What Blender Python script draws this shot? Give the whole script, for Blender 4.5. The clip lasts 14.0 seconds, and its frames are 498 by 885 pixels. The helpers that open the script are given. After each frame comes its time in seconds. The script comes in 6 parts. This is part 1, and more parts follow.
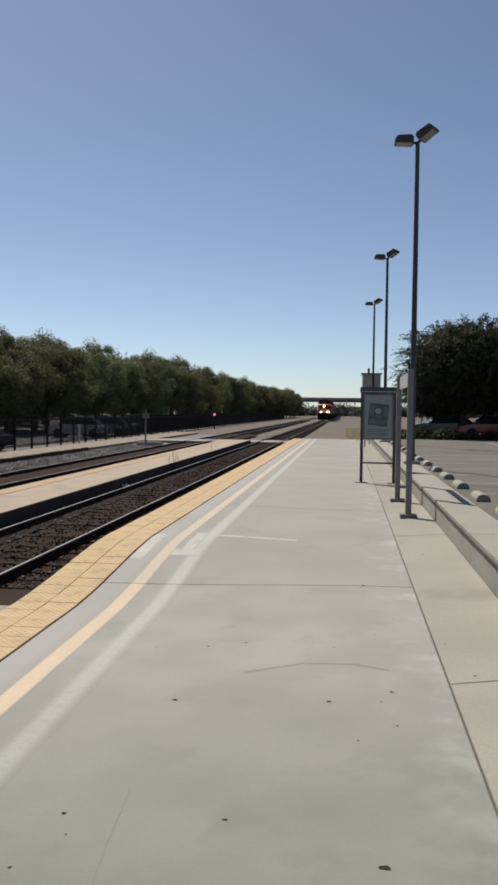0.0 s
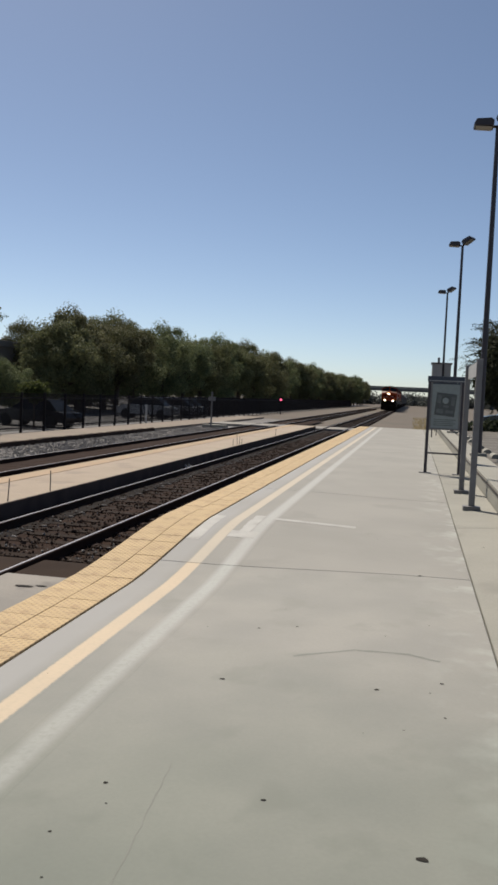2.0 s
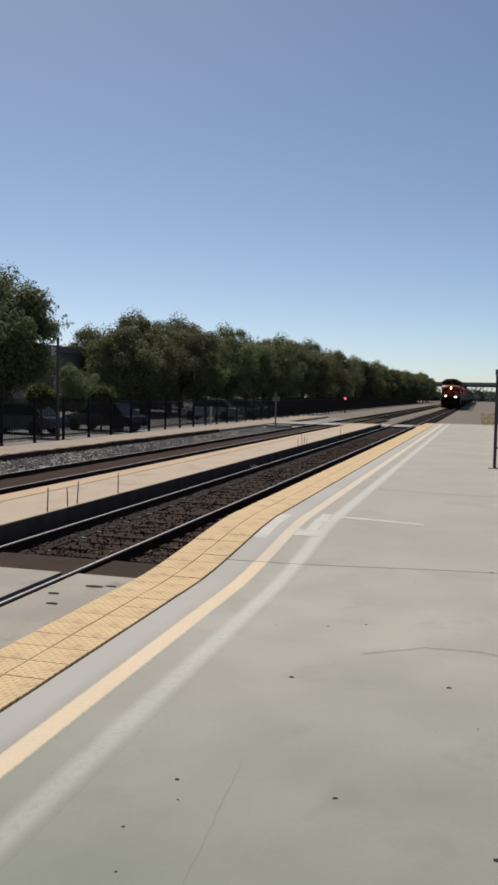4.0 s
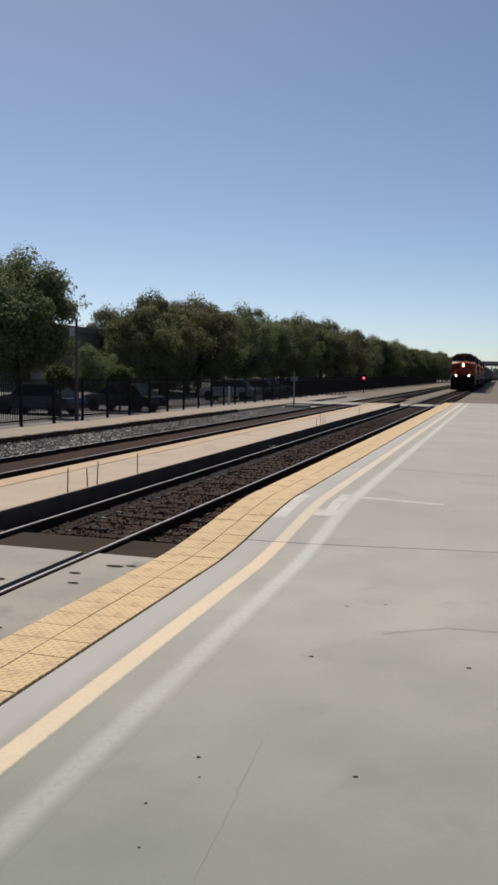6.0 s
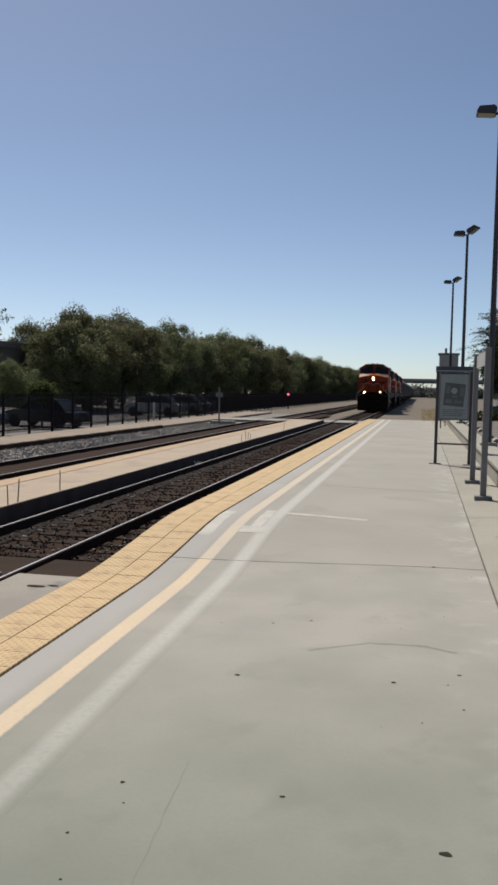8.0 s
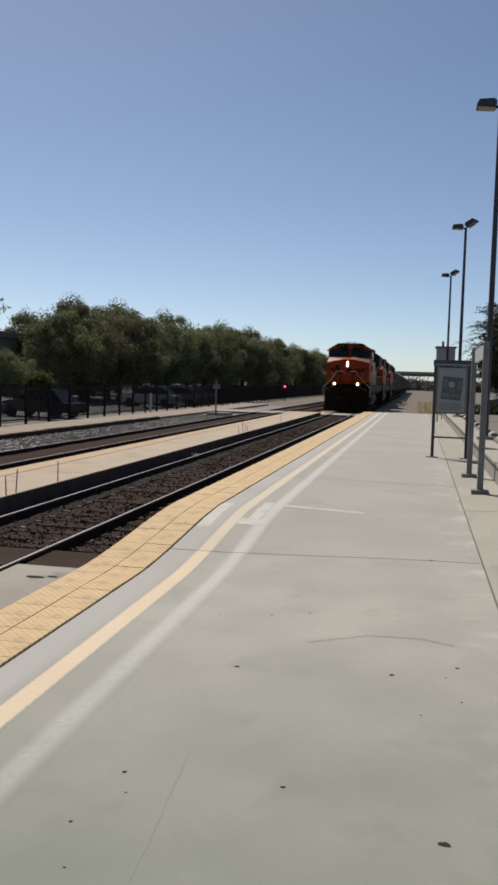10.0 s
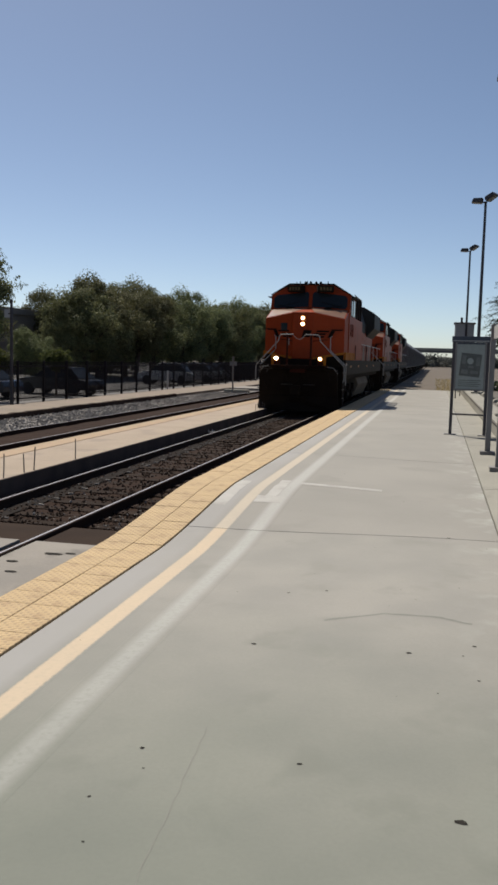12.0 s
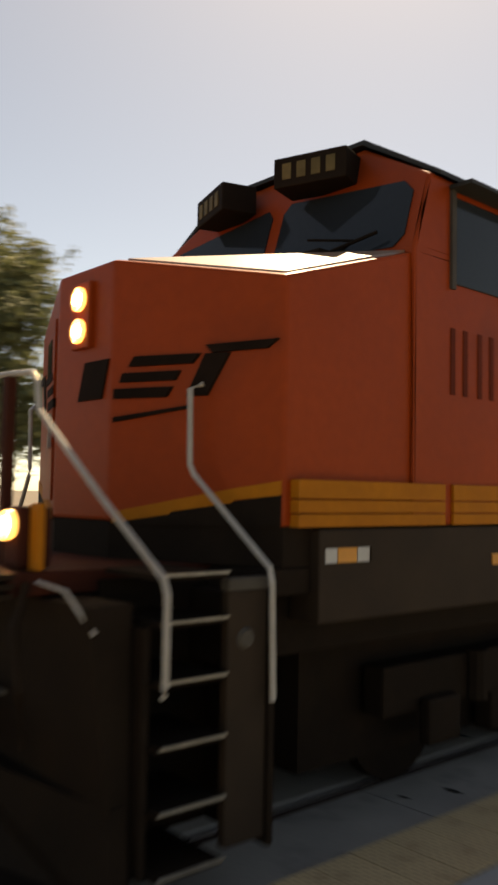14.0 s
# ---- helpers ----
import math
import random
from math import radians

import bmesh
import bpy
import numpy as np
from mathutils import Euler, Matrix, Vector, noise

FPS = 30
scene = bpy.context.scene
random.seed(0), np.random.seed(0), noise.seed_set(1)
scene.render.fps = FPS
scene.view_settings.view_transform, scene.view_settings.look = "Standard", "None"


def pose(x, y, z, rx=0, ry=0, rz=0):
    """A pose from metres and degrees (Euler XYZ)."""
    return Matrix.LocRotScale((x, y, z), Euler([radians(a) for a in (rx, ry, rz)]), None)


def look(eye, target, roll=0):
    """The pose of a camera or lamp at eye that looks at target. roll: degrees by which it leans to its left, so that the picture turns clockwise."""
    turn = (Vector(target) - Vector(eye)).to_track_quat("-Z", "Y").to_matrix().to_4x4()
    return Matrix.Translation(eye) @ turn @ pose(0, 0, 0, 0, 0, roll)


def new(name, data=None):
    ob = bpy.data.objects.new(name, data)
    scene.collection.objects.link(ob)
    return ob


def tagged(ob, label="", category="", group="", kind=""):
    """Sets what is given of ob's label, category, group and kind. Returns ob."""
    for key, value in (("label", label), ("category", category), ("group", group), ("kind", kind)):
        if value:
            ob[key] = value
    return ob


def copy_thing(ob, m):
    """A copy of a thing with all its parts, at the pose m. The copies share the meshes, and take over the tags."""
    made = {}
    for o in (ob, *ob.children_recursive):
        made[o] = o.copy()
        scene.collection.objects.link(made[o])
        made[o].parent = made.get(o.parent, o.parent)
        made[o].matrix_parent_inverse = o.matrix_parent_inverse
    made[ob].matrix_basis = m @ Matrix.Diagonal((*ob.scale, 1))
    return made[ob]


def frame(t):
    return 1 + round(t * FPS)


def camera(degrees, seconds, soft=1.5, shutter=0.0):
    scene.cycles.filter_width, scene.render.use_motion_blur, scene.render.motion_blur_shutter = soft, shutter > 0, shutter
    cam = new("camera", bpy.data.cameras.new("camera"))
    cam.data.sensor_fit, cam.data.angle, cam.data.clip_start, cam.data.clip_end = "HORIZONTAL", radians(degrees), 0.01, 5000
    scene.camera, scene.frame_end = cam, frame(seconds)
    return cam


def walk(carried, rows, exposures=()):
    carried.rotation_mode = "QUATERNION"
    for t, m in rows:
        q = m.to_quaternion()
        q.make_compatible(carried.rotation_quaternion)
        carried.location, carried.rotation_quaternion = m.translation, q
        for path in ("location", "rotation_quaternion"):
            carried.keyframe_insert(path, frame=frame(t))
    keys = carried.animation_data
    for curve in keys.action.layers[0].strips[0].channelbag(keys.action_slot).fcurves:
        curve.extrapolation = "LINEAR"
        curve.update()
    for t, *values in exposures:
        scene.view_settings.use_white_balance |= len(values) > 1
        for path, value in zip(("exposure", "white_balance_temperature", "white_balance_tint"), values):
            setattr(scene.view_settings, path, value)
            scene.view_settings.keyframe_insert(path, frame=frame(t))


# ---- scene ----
cam = camera(33.0, 14.0, soft=2.9, shutter=0.2)
PATH = [
    (0, (0.078, -0.104, 2.003), (-0.148, 1.882, 1.928), 0.7),
    (0.5, (0.102, -0.17, 1.99), (-0.09, 1.82, 1.915), 2.0),
    (1, (0.109, -0.118, 1.981), (-0.198, 1.857, 1.897), 3.5),
    (1.5, (0.126, -0.043, 1.986), (-0.246, 1.92, 1.901), 2.3),
    (2, (0.135, -0.058, 1.977), (-0.244, 1.903, 1.863), 2.6),
    (2.5, (0.146, -0.017, 1.94), (-0.294, 1.929, 1.805), 1.5),
    (3, (0.157, -0.039, 1.955), (-0.291, 1.906, 1.825), 0.8),
    (3.5, (0.148, -0.04, 1.954), (-0.347, 1.894, 1.839), 1.0),
    (6, (0.128, -0.039, 1.959), (-0.441, 1.871, 1.793), 0.9),
    (6.5, (0.139, -0.066, 1.943), (-0.438, 1.84, 1.764), 0.5),
    (7, (0.102, 0.063, 1.956), (-0.445, 1.98, 1.804), 0.9),
    (7.5, (0.132, 0.001, 1.964), (-0.362, 1.934, 1.835), -0.2),
    (8, (0.117, -0.008, 1.961), (-0.281, 1.948, 1.836), 1.2),
    (10.5, (0.088, -0.043, 1.974), (-0.303, 1.913, 1.822), 1.7),
    (11, (0.103, -0.029, 1.969), (-0.305, 1.923, 1.81), 1.5),
    (11.5, (0.1, -0.001, 1.956), (-0.343, 1.942, 1.785), 0.9),
    (12, (0.085, -0.017, 1.977), (-0.34, 1.927, 1.777), 1.5),
    (12.5, (0.068, 0.025, 2.007), (-0.344, 1.976, 1.855), 1.3),
    (12.8, (0.033, 0.132, 2.029), (-0.41, 2.079, 1.915), 1.2),
    (13.1, (0.025, 0.035, 2.043), (-0.469, 1.972, 1.985), 0.5),
    (13.4, (0.006, -0.035, 2.105), (-0.58, 1.877, 2.103), 0.9),
    (13.5, (0.054, -0.079, 2.115), (-0.589, 1.815, 2.134), 0.61),
    (13.6, (0.110, 0.029, 2.095), (-0.675, 1.868, 2.132), -0.2),
    (13.7, (0.014, -0.096, 2.109), (-0.846, 1.709, 2.085), -0.15),
    (13.8, (-0.048, -0.094, 2.088), (-1.061, 1.629, 2.007), 0.38),
    (13.9, (0.120, -0.017, 1.964), (-1.131, 1.540, 2.054), 0.26),
    (14, (0.275, -0.040, 2.190), (-1.220, 1.282, 2.312), 1.05),
]
EXPOSURES = [(0.0, 0.13, 6600, 7.5), (13.0, 0.10, 6600, 7.5), (13.4, 0.06, 6700, 7.5), (13.7, 0.38, 7500, 8), (14.0, 1.16, 11400, 10.5)]
walk(cam, [(t, look(eye, target, roll)) for t, eye, target, roll in PATH], EXPOSURES)

# ---- light ----
SUN = Vector((-0.425, 0.55, 1.0)).normalized()
world = bpy.data.worlds.new("sky")
scene.world = world
world.use_nodes = True
wn = world.node_tree.nodes
sky = wn.new("ShaderNodeTexSky")
sky.sky_type = "NISHITA"
sky.sun_disc = False
sky.sun_elevation = math.asin(SUN.z)
sky.sun_rotation = radians(322.3)
sky.air_density, sky.dust_density, sky.ozone_density = 0.58, 0.50, 0.35
wn["Background"].inputs["Strength"].default_value = 0.096
world.node_tree.links.new(sky.outputs[0], wn["Background"].inputs["Color"])
sun = new("sun", bpy.data.lights.new("sun", "SUN"))
sun.data.energy, sun.data.angle, sun.data.color = 5.0, radians(0.55), (1.0, 0.92, 0.82)
sun.matrix_world = look((0, 0, 50), Vector((0, 0, 50)) - SUN)
scene.view_settings.exposure = 0.0


# ---- materials ----
def mat(name, color, rough=0.8, metal=0.0, second=None, size=0.3, fine=30.0, mix=0.5, bump=0.0, emit=None, power=0.0,
        spots=None, spot_size=1.0, jitter=0.0, spec=0.5, contrast=(0.35, 0.65), stretch=(1, 1, 1), grit=0.35):
    """A procedural surface: a base colour, a second colour in large patches, fine grain, stains and relief."""
    m = bpy.data.materials.new(name)
    m.use_nodes = True
    nt = m.node_tree
    b = nt.nodes["Principled BSDF"]
    b.inputs["Roughness"].default_value, b.inputs["Metallic"].default_value = rough, metal
    b.inputs["Specular IOR Level"].default_value = spec
    geo = nt.nodes.new("ShaderNodeTexCoord")
    mp = nt.nodes.new("ShaderNodeMapping")
    mp.inputs["Scale"].default_value = stretch
    nt.links.new(geo.outputs["Object"], mp.inputs["Vector"])
    where = mp.outputs["Vector"]

    def grain(scale, detail=4.0):
        n = nt.nodes.new("ShaderNodeTexNoise")
        n.inputs["Scale"].default_value, n.inputs["Detail"].default_value = scale, detail
        nt.links.new(where, n.inputs["Vector"])
        return n.outputs["Fac"]

    def blend(fac, a, c):
        x = nt.nodes.new("ShaderNodeMix")
        x.data_type = "RGBA"
        for sock, v in ((x.inputs["Factor"], fac), (x.inputs["A"], a), (x.inputs["B"], c)):
            if isinstance(v, (tuple, list)):
                sock.default_value = (*v, 1)
            elif isinstance(v, float):
                sock.default_value = v
            else:
                nt.links.new(v, sock)
        return x.outputs["Result"]

    def ramp(fac, lo, hi, top=1.0):
        r = nt.nodes.new("ShaderNodeMapRange")
        r.inputs["From Min"].default_value, r.inputs["From Max"].default_value = lo, hi
        r.inputs["To Max"].default_value = top
        nt.links.new(fac, r.inputs["Value"])
        return r.outputs["Result"]

    second = second or tuple(c * 0.75 for c in color)
    out = blend(ramp(grain(1 / size), *contrast, mix * 2 if mix < 0.5 else 1.0), color, second)
    g = grain(fine, 6.0)
    out = blend(ramp(g, 0.3, 0.75, grit), out, tuple(c * 0.6 for c in color))
    if spots:
        out = blend(ramp(grain(1 / spot_size, 8.0), 0.58, 0.68, 0.8), out, spots)
    if jitter:
        info = nt.nodes.new("ShaderNodeObjectInfo")
        out = blend(ramp(info.outputs["Random"], 0.0, 1.0, jitter), out, tuple(c * 0.5 for c in color))
    nt.links.new(out, b.inputs["Base Color"])
    if bump:
        bp = nt.nodes.new("ShaderNodeBump")
        bp.inputs["Strength"].default_value, bp.inputs["Distance"].default_value = 0.6, bump
        nt.links.new(g, bp.inputs["Height"])
        nt.links.new(bp.outputs["Normal"], b.inputs["Normal"])
    if emit:
        b.inputs["Emission Color"].default_value, b.inputs["Emission Strength"].default_value = (*emit, 1), power
    return m


def leaf_mat(name, color, second):
    m = bpy.data.materials.new(name)
    m.use_nodes = True
    nt = m.node_tree
    b = nt.nodes["Principled BSDF"]
    b.inputs["Roughness"].default_value = 0.7
    b.inputs["Specular IOR Level"].default_value = 0.15
    geo = nt.nodes.new("ShaderNodeNewGeometry")
    x = nt.nodes.new("ShaderNodeMix")
    x.data_type = "RGBA"
    x.inputs["A"].default_value, x.inputs["B"].default_value = (*color, 1), (*second, 1)
    nt.links.new(geo.outputs["Random Per Island"], x.inputs["Factor"])
    info = nt.nodes.new("ShaderNodeObjectInfo")
    tone = nt.nodes.new("ShaderNodeHueSaturation")
    for sock, lo, hi in (("Hue", 0.495, 0.545), ("Value", 0.78, 1.2)):
        r = nt.nodes.new("ShaderNodeMapRange")
        r.inputs["To Min"].default_value, r.inputs["To Max"].default_value = lo, hi
        nt.links.new(info.outputs["Random"], r.inputs["Value"])
        nt.links.new(r.outputs["Result"], tone.inputs[sock])
    nt.links.new(x.outputs["Result"], tone.inputs["Color"])
    nt.links.new(tone.outputs["Color"], b.inputs["Base Color"])
    tr = nt.nodes.new("ShaderNodeBsdfTranslucent")
    nt.links.new(tone.outputs["Color"], tr.inputs["Color"])
    mx = nt.nodes.new("ShaderNodeMixShader")
    mx.inputs["Fac"].default_value = 0.30
    nt.links.new(b.outputs[0], mx.inputs[1])
    nt.links.new(tr.outputs[0], mx.inputs[2])
    nt.links.new(mx.outputs[0], nt.nodes["Material Output"].inputs["Surface"])
    return m


def tactile_mat():
    """Yellow paving tile with rows of raised domes."""
    m = mat("tactile_yellow", (0.52, 0.375, 0.20), 0.8, second=(0.46, 0.33, 0.18), size=0.5, fine=60, jitter=0.12, spots=(0.33, 0.22, 0.115), spot_size=0.25)
    nt = m.node_tree
    b = nt.nodes["Principled BSDF"]
    tc = nt.nodes.new("ShaderNodeTexCoord")
    sep = nt.nodes.new("ShaderNodeSeparateXYZ")
    nt.links.new(tc.outputs["Object"], sep.inputs[0])
    waves = []
    for kind in ("ADD", "SUBTRACT"):
        diag = nt.nodes.new("ShaderNodeMath")
        diag.operation = kind
        nt.links.new(sep.outputs["X"], diag.inputs[0])
        nt.links.new(sep.outputs["Y"], diag.inputs[1])
        mul = nt.nodes.new("ShaderNodeMath")
        mul.operation = "MULTIPLY"
        mul.inputs[1].default_value = 2 * math.pi / 0.08
        sn = nt.nodes.new("ShaderNodeMath")
        sn.operation = "COSINE"
        nt.links.new(diag.outputs[0], mul.inputs[0])
        nt.links.new(mul.outputs[0], sn.inputs[0])
        waves.append(sn.outputs[0])
    add = nt.nodes.new("ShaderNodeMath")
    nt.links.new(waves[0], add.inputs[0])
    nt.links.new(waves[1], add.inputs[1])
    clip = nt.nodes.new("ShaderNodeMapRange")
    clip.inputs["From Min"].default_value, clip.inputs["From Max"].default_value = 0.5, 1.6
    nt.links.new(add.outputs[0], clip.inputs["Value"])
    bp = nt.nodes.new("ShaderNodeBump")
    bp.inputs["Strength"].default_value, bp.inputs["Distance"].default_value = 0.9, 0.006
    nt.links.new(clip.outputs["Result"], bp.inputs["Height"])
    nt.links.new(bp.outputs["Normal"], b.inputs["Normal"])
    # grime and relief shade between the domes, both put into the colour
    gap_dark = nt.nodes.new("ShaderNodeMapRange")
    gap_dark.inputs["From Min"].default_value, gap_dark.inputs["From Max"].default_value = -0.6, -1.7
    gap_dark.inputs["To Max"].default_value = 0.65
    nt.links.new(add.outputs[0], gap_dark.inputs["Value"])
    gap_shade = nt.nodes.new("ShaderNodeMix")
    gap_shade.data_type = "RGBA"
    gap_shade.inputs["B"].default_value = (0.2, 0.14, 0.08, 1)
    nt.links.new(gap_dark.outputs["Result"], gap_shade.inputs["Factor"])
    nt.links.new(b.inputs["Base Color"].links[0].from_socket, gap_shade.inputs["A"])
    nt.links.new(gap_shade.outputs["Result"], b.inputs["Base Color"])
    return m


def worn_line(m, paint, xc, half, sharp, low, fade=None):
    """A thin paint film on the slab's own concrete: ragged soft edges, thin patches, rubbed off over a stretch."""
    nt = m.node_tree
    b = nt.nodes["Principled BSDF"]

    def calc(op, a, c):
        n = nt.nodes.new("ShaderNodeMath")
        n.operation = op
        for sock, v in zip(n.inputs, (a, c)):
            if isinstance(v, (int, float)):
                sock.default_value = v
            else:
                nt.links.new(v, sock)
        return n.outputs[0]

    def span(value, a, c, lo, hi):
        n = nt.nodes.new("ShaderNodeMapRange")
        for sock, v in zip(("From Min", "From Max", "To Min", "To Max"), (a, c, lo, hi)):
            n.inputs[sock].default_value = v
        nt.links.new(value, n.inputs["Value"])
        return n.outputs["Result"]

    tc = nt.nodes.new("ShaderNodeTexCoord")
    sep = nt.nodes.new("ShaderNodeSeparateXYZ")
    nt.links.new(tc.outputs["Object"], sep.inputs[0])
    noises = []
    for scale in (28.0, 1.1):
        n = nt.nodes.new("ShaderNodeTexNoise")
        n.inputs["Scale"].default_value, n.inputs["Detail"].default_value = scale, 6.0
        nt.links.new(tc.outputs["Object"], n.inputs["Vector"])
        noises.append(n.outputs["Fac"])
    off = calc("DIVIDE", calc("ABSOLUTE", calc("SUBTRACT", sep.outputs["X"], xc), 0), half)
    off = calc("ADD", off, calc("MULTIPLY", calc("SUBTRACT", noises[0], 0.5), 0.3))
    cover = calc("MULTIPLY", span(off, 1.0, sharp, 0.0, 1.0), span(noises[0], 0.3, 0.55, low, 1.0))
    cover = calc("MULTIPLY", cover, span(noises[1], 0.35, 0.6, 0.88, 1.0))
    if fade:
        cover = calc("MULTIPLY", cover, span(sep.outputs["Y"], fade[0], fade[1], fade[2], 1.0))
    film = nt.nodes.new("ShaderNodeMix")
    film.data_type = "RGBA"
    nt.links.new(cover, film.inputs["Factor"])
    nt.links.new(b.inputs["Base Color"].links[0].from_socket, film.inputs["A"])
    film.inputs["B"].default_value = (*paint, 1)
    nt.links.new(film.outputs["Result"], b.inputs["Base Color"])
    return m


def bloom(m):
    """Pale lime bloom in ragged patches along the long joint."""
    nt = m.node_tree
    b = nt.nodes["Principled BSDF"]
    base = b.inputs["Base Color"].links[0].from_socket
    tc = nt.nodes.new("ShaderNodeTexCoord")
    sep = nt.nodes.new("ShaderNodeSeparateXYZ")
    nt.links.new(tc.outputs["Object"], sep.inputs[0])
    near = nt.nodes.new("ShaderNodeMapRange")
    near.inputs["From Min"].default_value, near.inputs["From Max"].default_value = 0.25, 0.8
    nt.links.new(sep.outputs["X"], near.inputs["Value"])
    n = nt.nodes.new("ShaderNodeTexNoise")
    n.inputs["Scale"].default_value, n.inputs["Detail"].default_value = 3.2, 7.0
    nt.links.new(tc.outputs["Object"], n.inputs["Vector"])
    patch = nt.nodes.new("ShaderNodeMapRange")
    patch.inputs["From Min"].default_value, patch.inputs["From Max"].default_value = 0.48, 0.66
    nt.links.new(n.outputs["Fac"], patch.inputs["Value"])
    mul = nt.nodes.new("ShaderNodeMath")
    mul.operation = "MULTIPLY"
    nt.links.new(near.outputs["Result"], mul.inputs[0])
    nt.links.new(patch.outputs["Result"], mul.inputs[1])
    x = nt.nodes.new("ShaderNodeMix")
    x.data_type = "RGBA"
    nt.links.new(mul.outputs[0], x.inputs["Factor"])
    nt.links.new(base, x.inputs["A"])
    x.inputs["B"].default_value = (0.33, 0.33, 0.30, 1)
    # lens vignette put into the colour: slab greener and darker near the camera
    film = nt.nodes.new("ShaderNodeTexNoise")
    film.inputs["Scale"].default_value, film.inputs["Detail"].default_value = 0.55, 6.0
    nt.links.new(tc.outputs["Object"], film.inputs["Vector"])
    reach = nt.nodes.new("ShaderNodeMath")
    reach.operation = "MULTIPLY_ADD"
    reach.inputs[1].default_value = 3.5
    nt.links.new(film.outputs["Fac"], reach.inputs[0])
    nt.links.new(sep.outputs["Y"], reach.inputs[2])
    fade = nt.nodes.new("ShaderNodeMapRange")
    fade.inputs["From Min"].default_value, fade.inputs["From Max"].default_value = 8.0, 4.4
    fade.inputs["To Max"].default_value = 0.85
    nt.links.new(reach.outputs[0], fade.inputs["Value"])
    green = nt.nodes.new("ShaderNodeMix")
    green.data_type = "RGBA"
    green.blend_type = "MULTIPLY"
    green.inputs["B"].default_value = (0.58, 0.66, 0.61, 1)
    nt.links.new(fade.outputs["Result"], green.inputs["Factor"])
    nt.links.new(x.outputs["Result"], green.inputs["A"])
    # bleached, salt-pale strip beside the tactile tiles
    edge = nt.nodes.new("ShaderNodeMapRange")
    edge.inputs["From Min"].default_value, edge.inputs["From Max"].default_value = -2.2, -2.34
    edge.inputs["To Max"].default_value = 1.5
    nt.links.new(sep.outputs["X"], edge.inputs["Value"])
    worn = nt.nodes.new("ShaderNodeMath")
    worn.operation = "MULTIPLY"
    worn.use_clamp = True
    nt.links.new(edge.outputs["Result"], worn.inputs[0])
    nt.links.new(film.outputs["Fac"], worn.inputs[1])
    salt = nt.nodes.new("ShaderNodeMix")
    salt.data_type = "RGBA"
    salt.inputs["B"].default_value = (0.295, 0.288, 0.278, 1)
    nt.links.new(worn.outputs[0], salt.inputs["Factor"])
    nt.links.new(green.outputs["Result"], salt.inputs["A"])
    nt.links.new(salt.outputs["Result"], b.inputs["Base Color"])
    return m


def glass_mat(name, color=(0.02, 0.025, 0.03)):
    m = mat(name, color, 0.08, second=color, spec=0.16)
    return m


# near slabs, whose colour carries the painted vignette
def near_concrete(name):
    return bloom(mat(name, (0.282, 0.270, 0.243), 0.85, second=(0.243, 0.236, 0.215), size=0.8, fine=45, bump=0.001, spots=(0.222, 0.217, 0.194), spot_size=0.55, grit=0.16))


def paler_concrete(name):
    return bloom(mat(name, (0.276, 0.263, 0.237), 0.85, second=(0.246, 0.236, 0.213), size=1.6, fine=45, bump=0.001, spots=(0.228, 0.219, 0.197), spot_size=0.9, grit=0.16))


CONCRETE = near_concrete("platform_concrete")
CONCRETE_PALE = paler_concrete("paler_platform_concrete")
CONCRETE_B = mat("wall_concrete", (0.285, 0.272, 0.232), 0.85, second=(0.24, 0.23, 0.198), size=1.2, fine=40, bump=0.004, spots=(0.18, 0.17, 0.148), spot_size=1.5)
# dirt on the platform edge; on the island face the dark is painted shade
CONCRETE_DIRT_SHADE = mat("edge_concrete", (0.10, 0.074, 0.062), 0.9, second=(0.065, 0.048, 0.042), size=0.5, fine=30, bump=0.006, spec=0.1)
JOINT = mat("joint_filler", (0.07, 0.06, 0.05), 0.9, fine=60)
TACTILE = tactile_mat()
YELLOW_PAINT = worn_line(near_concrete("yellow_line_paint"), (0.51, 0.41, 0.295), -2.15, 0.084, 0.78, 0.86)
YELLOW_BLEACHED = worn_line(paler_concrete("bleached_line_paint"), (0.45, 0.39, 0.31), -2.15, 0.084, 0.72, 0.85)
WHITE_PAINT = worn_line(near_concrete("white_line_paint"), (0.365, 0.367, 0.345), -1.76, 0.104, 0.35, 0.6, (2.2, 8.0, 0.38))
WHITE_FAR = worn_line(paler_concrete("far_white_line_paint"), (0.37, 0.365, 0.345), -1.76, 0.112, 0.4, 0.75)
LOT_WHITE = mat("stall_line_paint", (0.29, 0.284, 0.26), 0.7, second=(0.26, 0.256, 0.23), size=0.3, fine=50, spots=(0.2, 0.195, 0.18), spot_size=0.2)
WHITE_FRESH = mat("fresh_white_paint", (0.409, 0.396, 0.370), 0.7, second=(0.343, 0.330, 0.304), size=0.3, fine=50, spots=(0.277, 0.264, 0.244), spot_size=0.3)
STAIN = mat("grey_stain", (0.19, 0.192, 0.17), 0.9, second=(0.2, 0.202, 0.18), fine=50, grit=0.16)
GUM = mat("dark_gum", (0.035, 0.032, 0.028), 0.9, fine=80, spec=0.08)
DIRT = mat("dry_earth", (0.125, 0.098, 0.075), 0.95, second=(0.095, 0.078, 0.06), size=4.0, fine=8, bump=0.03, spots=(0.075, 0.07, 0.045), spot_size=2.5)
BALLAST_DARK = mat("oily_ballast", (0.033, 0.018, 0.012), 0.95, second=(0.025, 0.014, 0.01), size=0.5, fine=22, bump=0.015, spec=0.1)
BALLAST_GREY = mat("grey_ballast", (0.203, 0.188, 0.176), 0.95, second=(0.143, 0.131, 0.124), size=0.5, fine=22, bump=0.03)
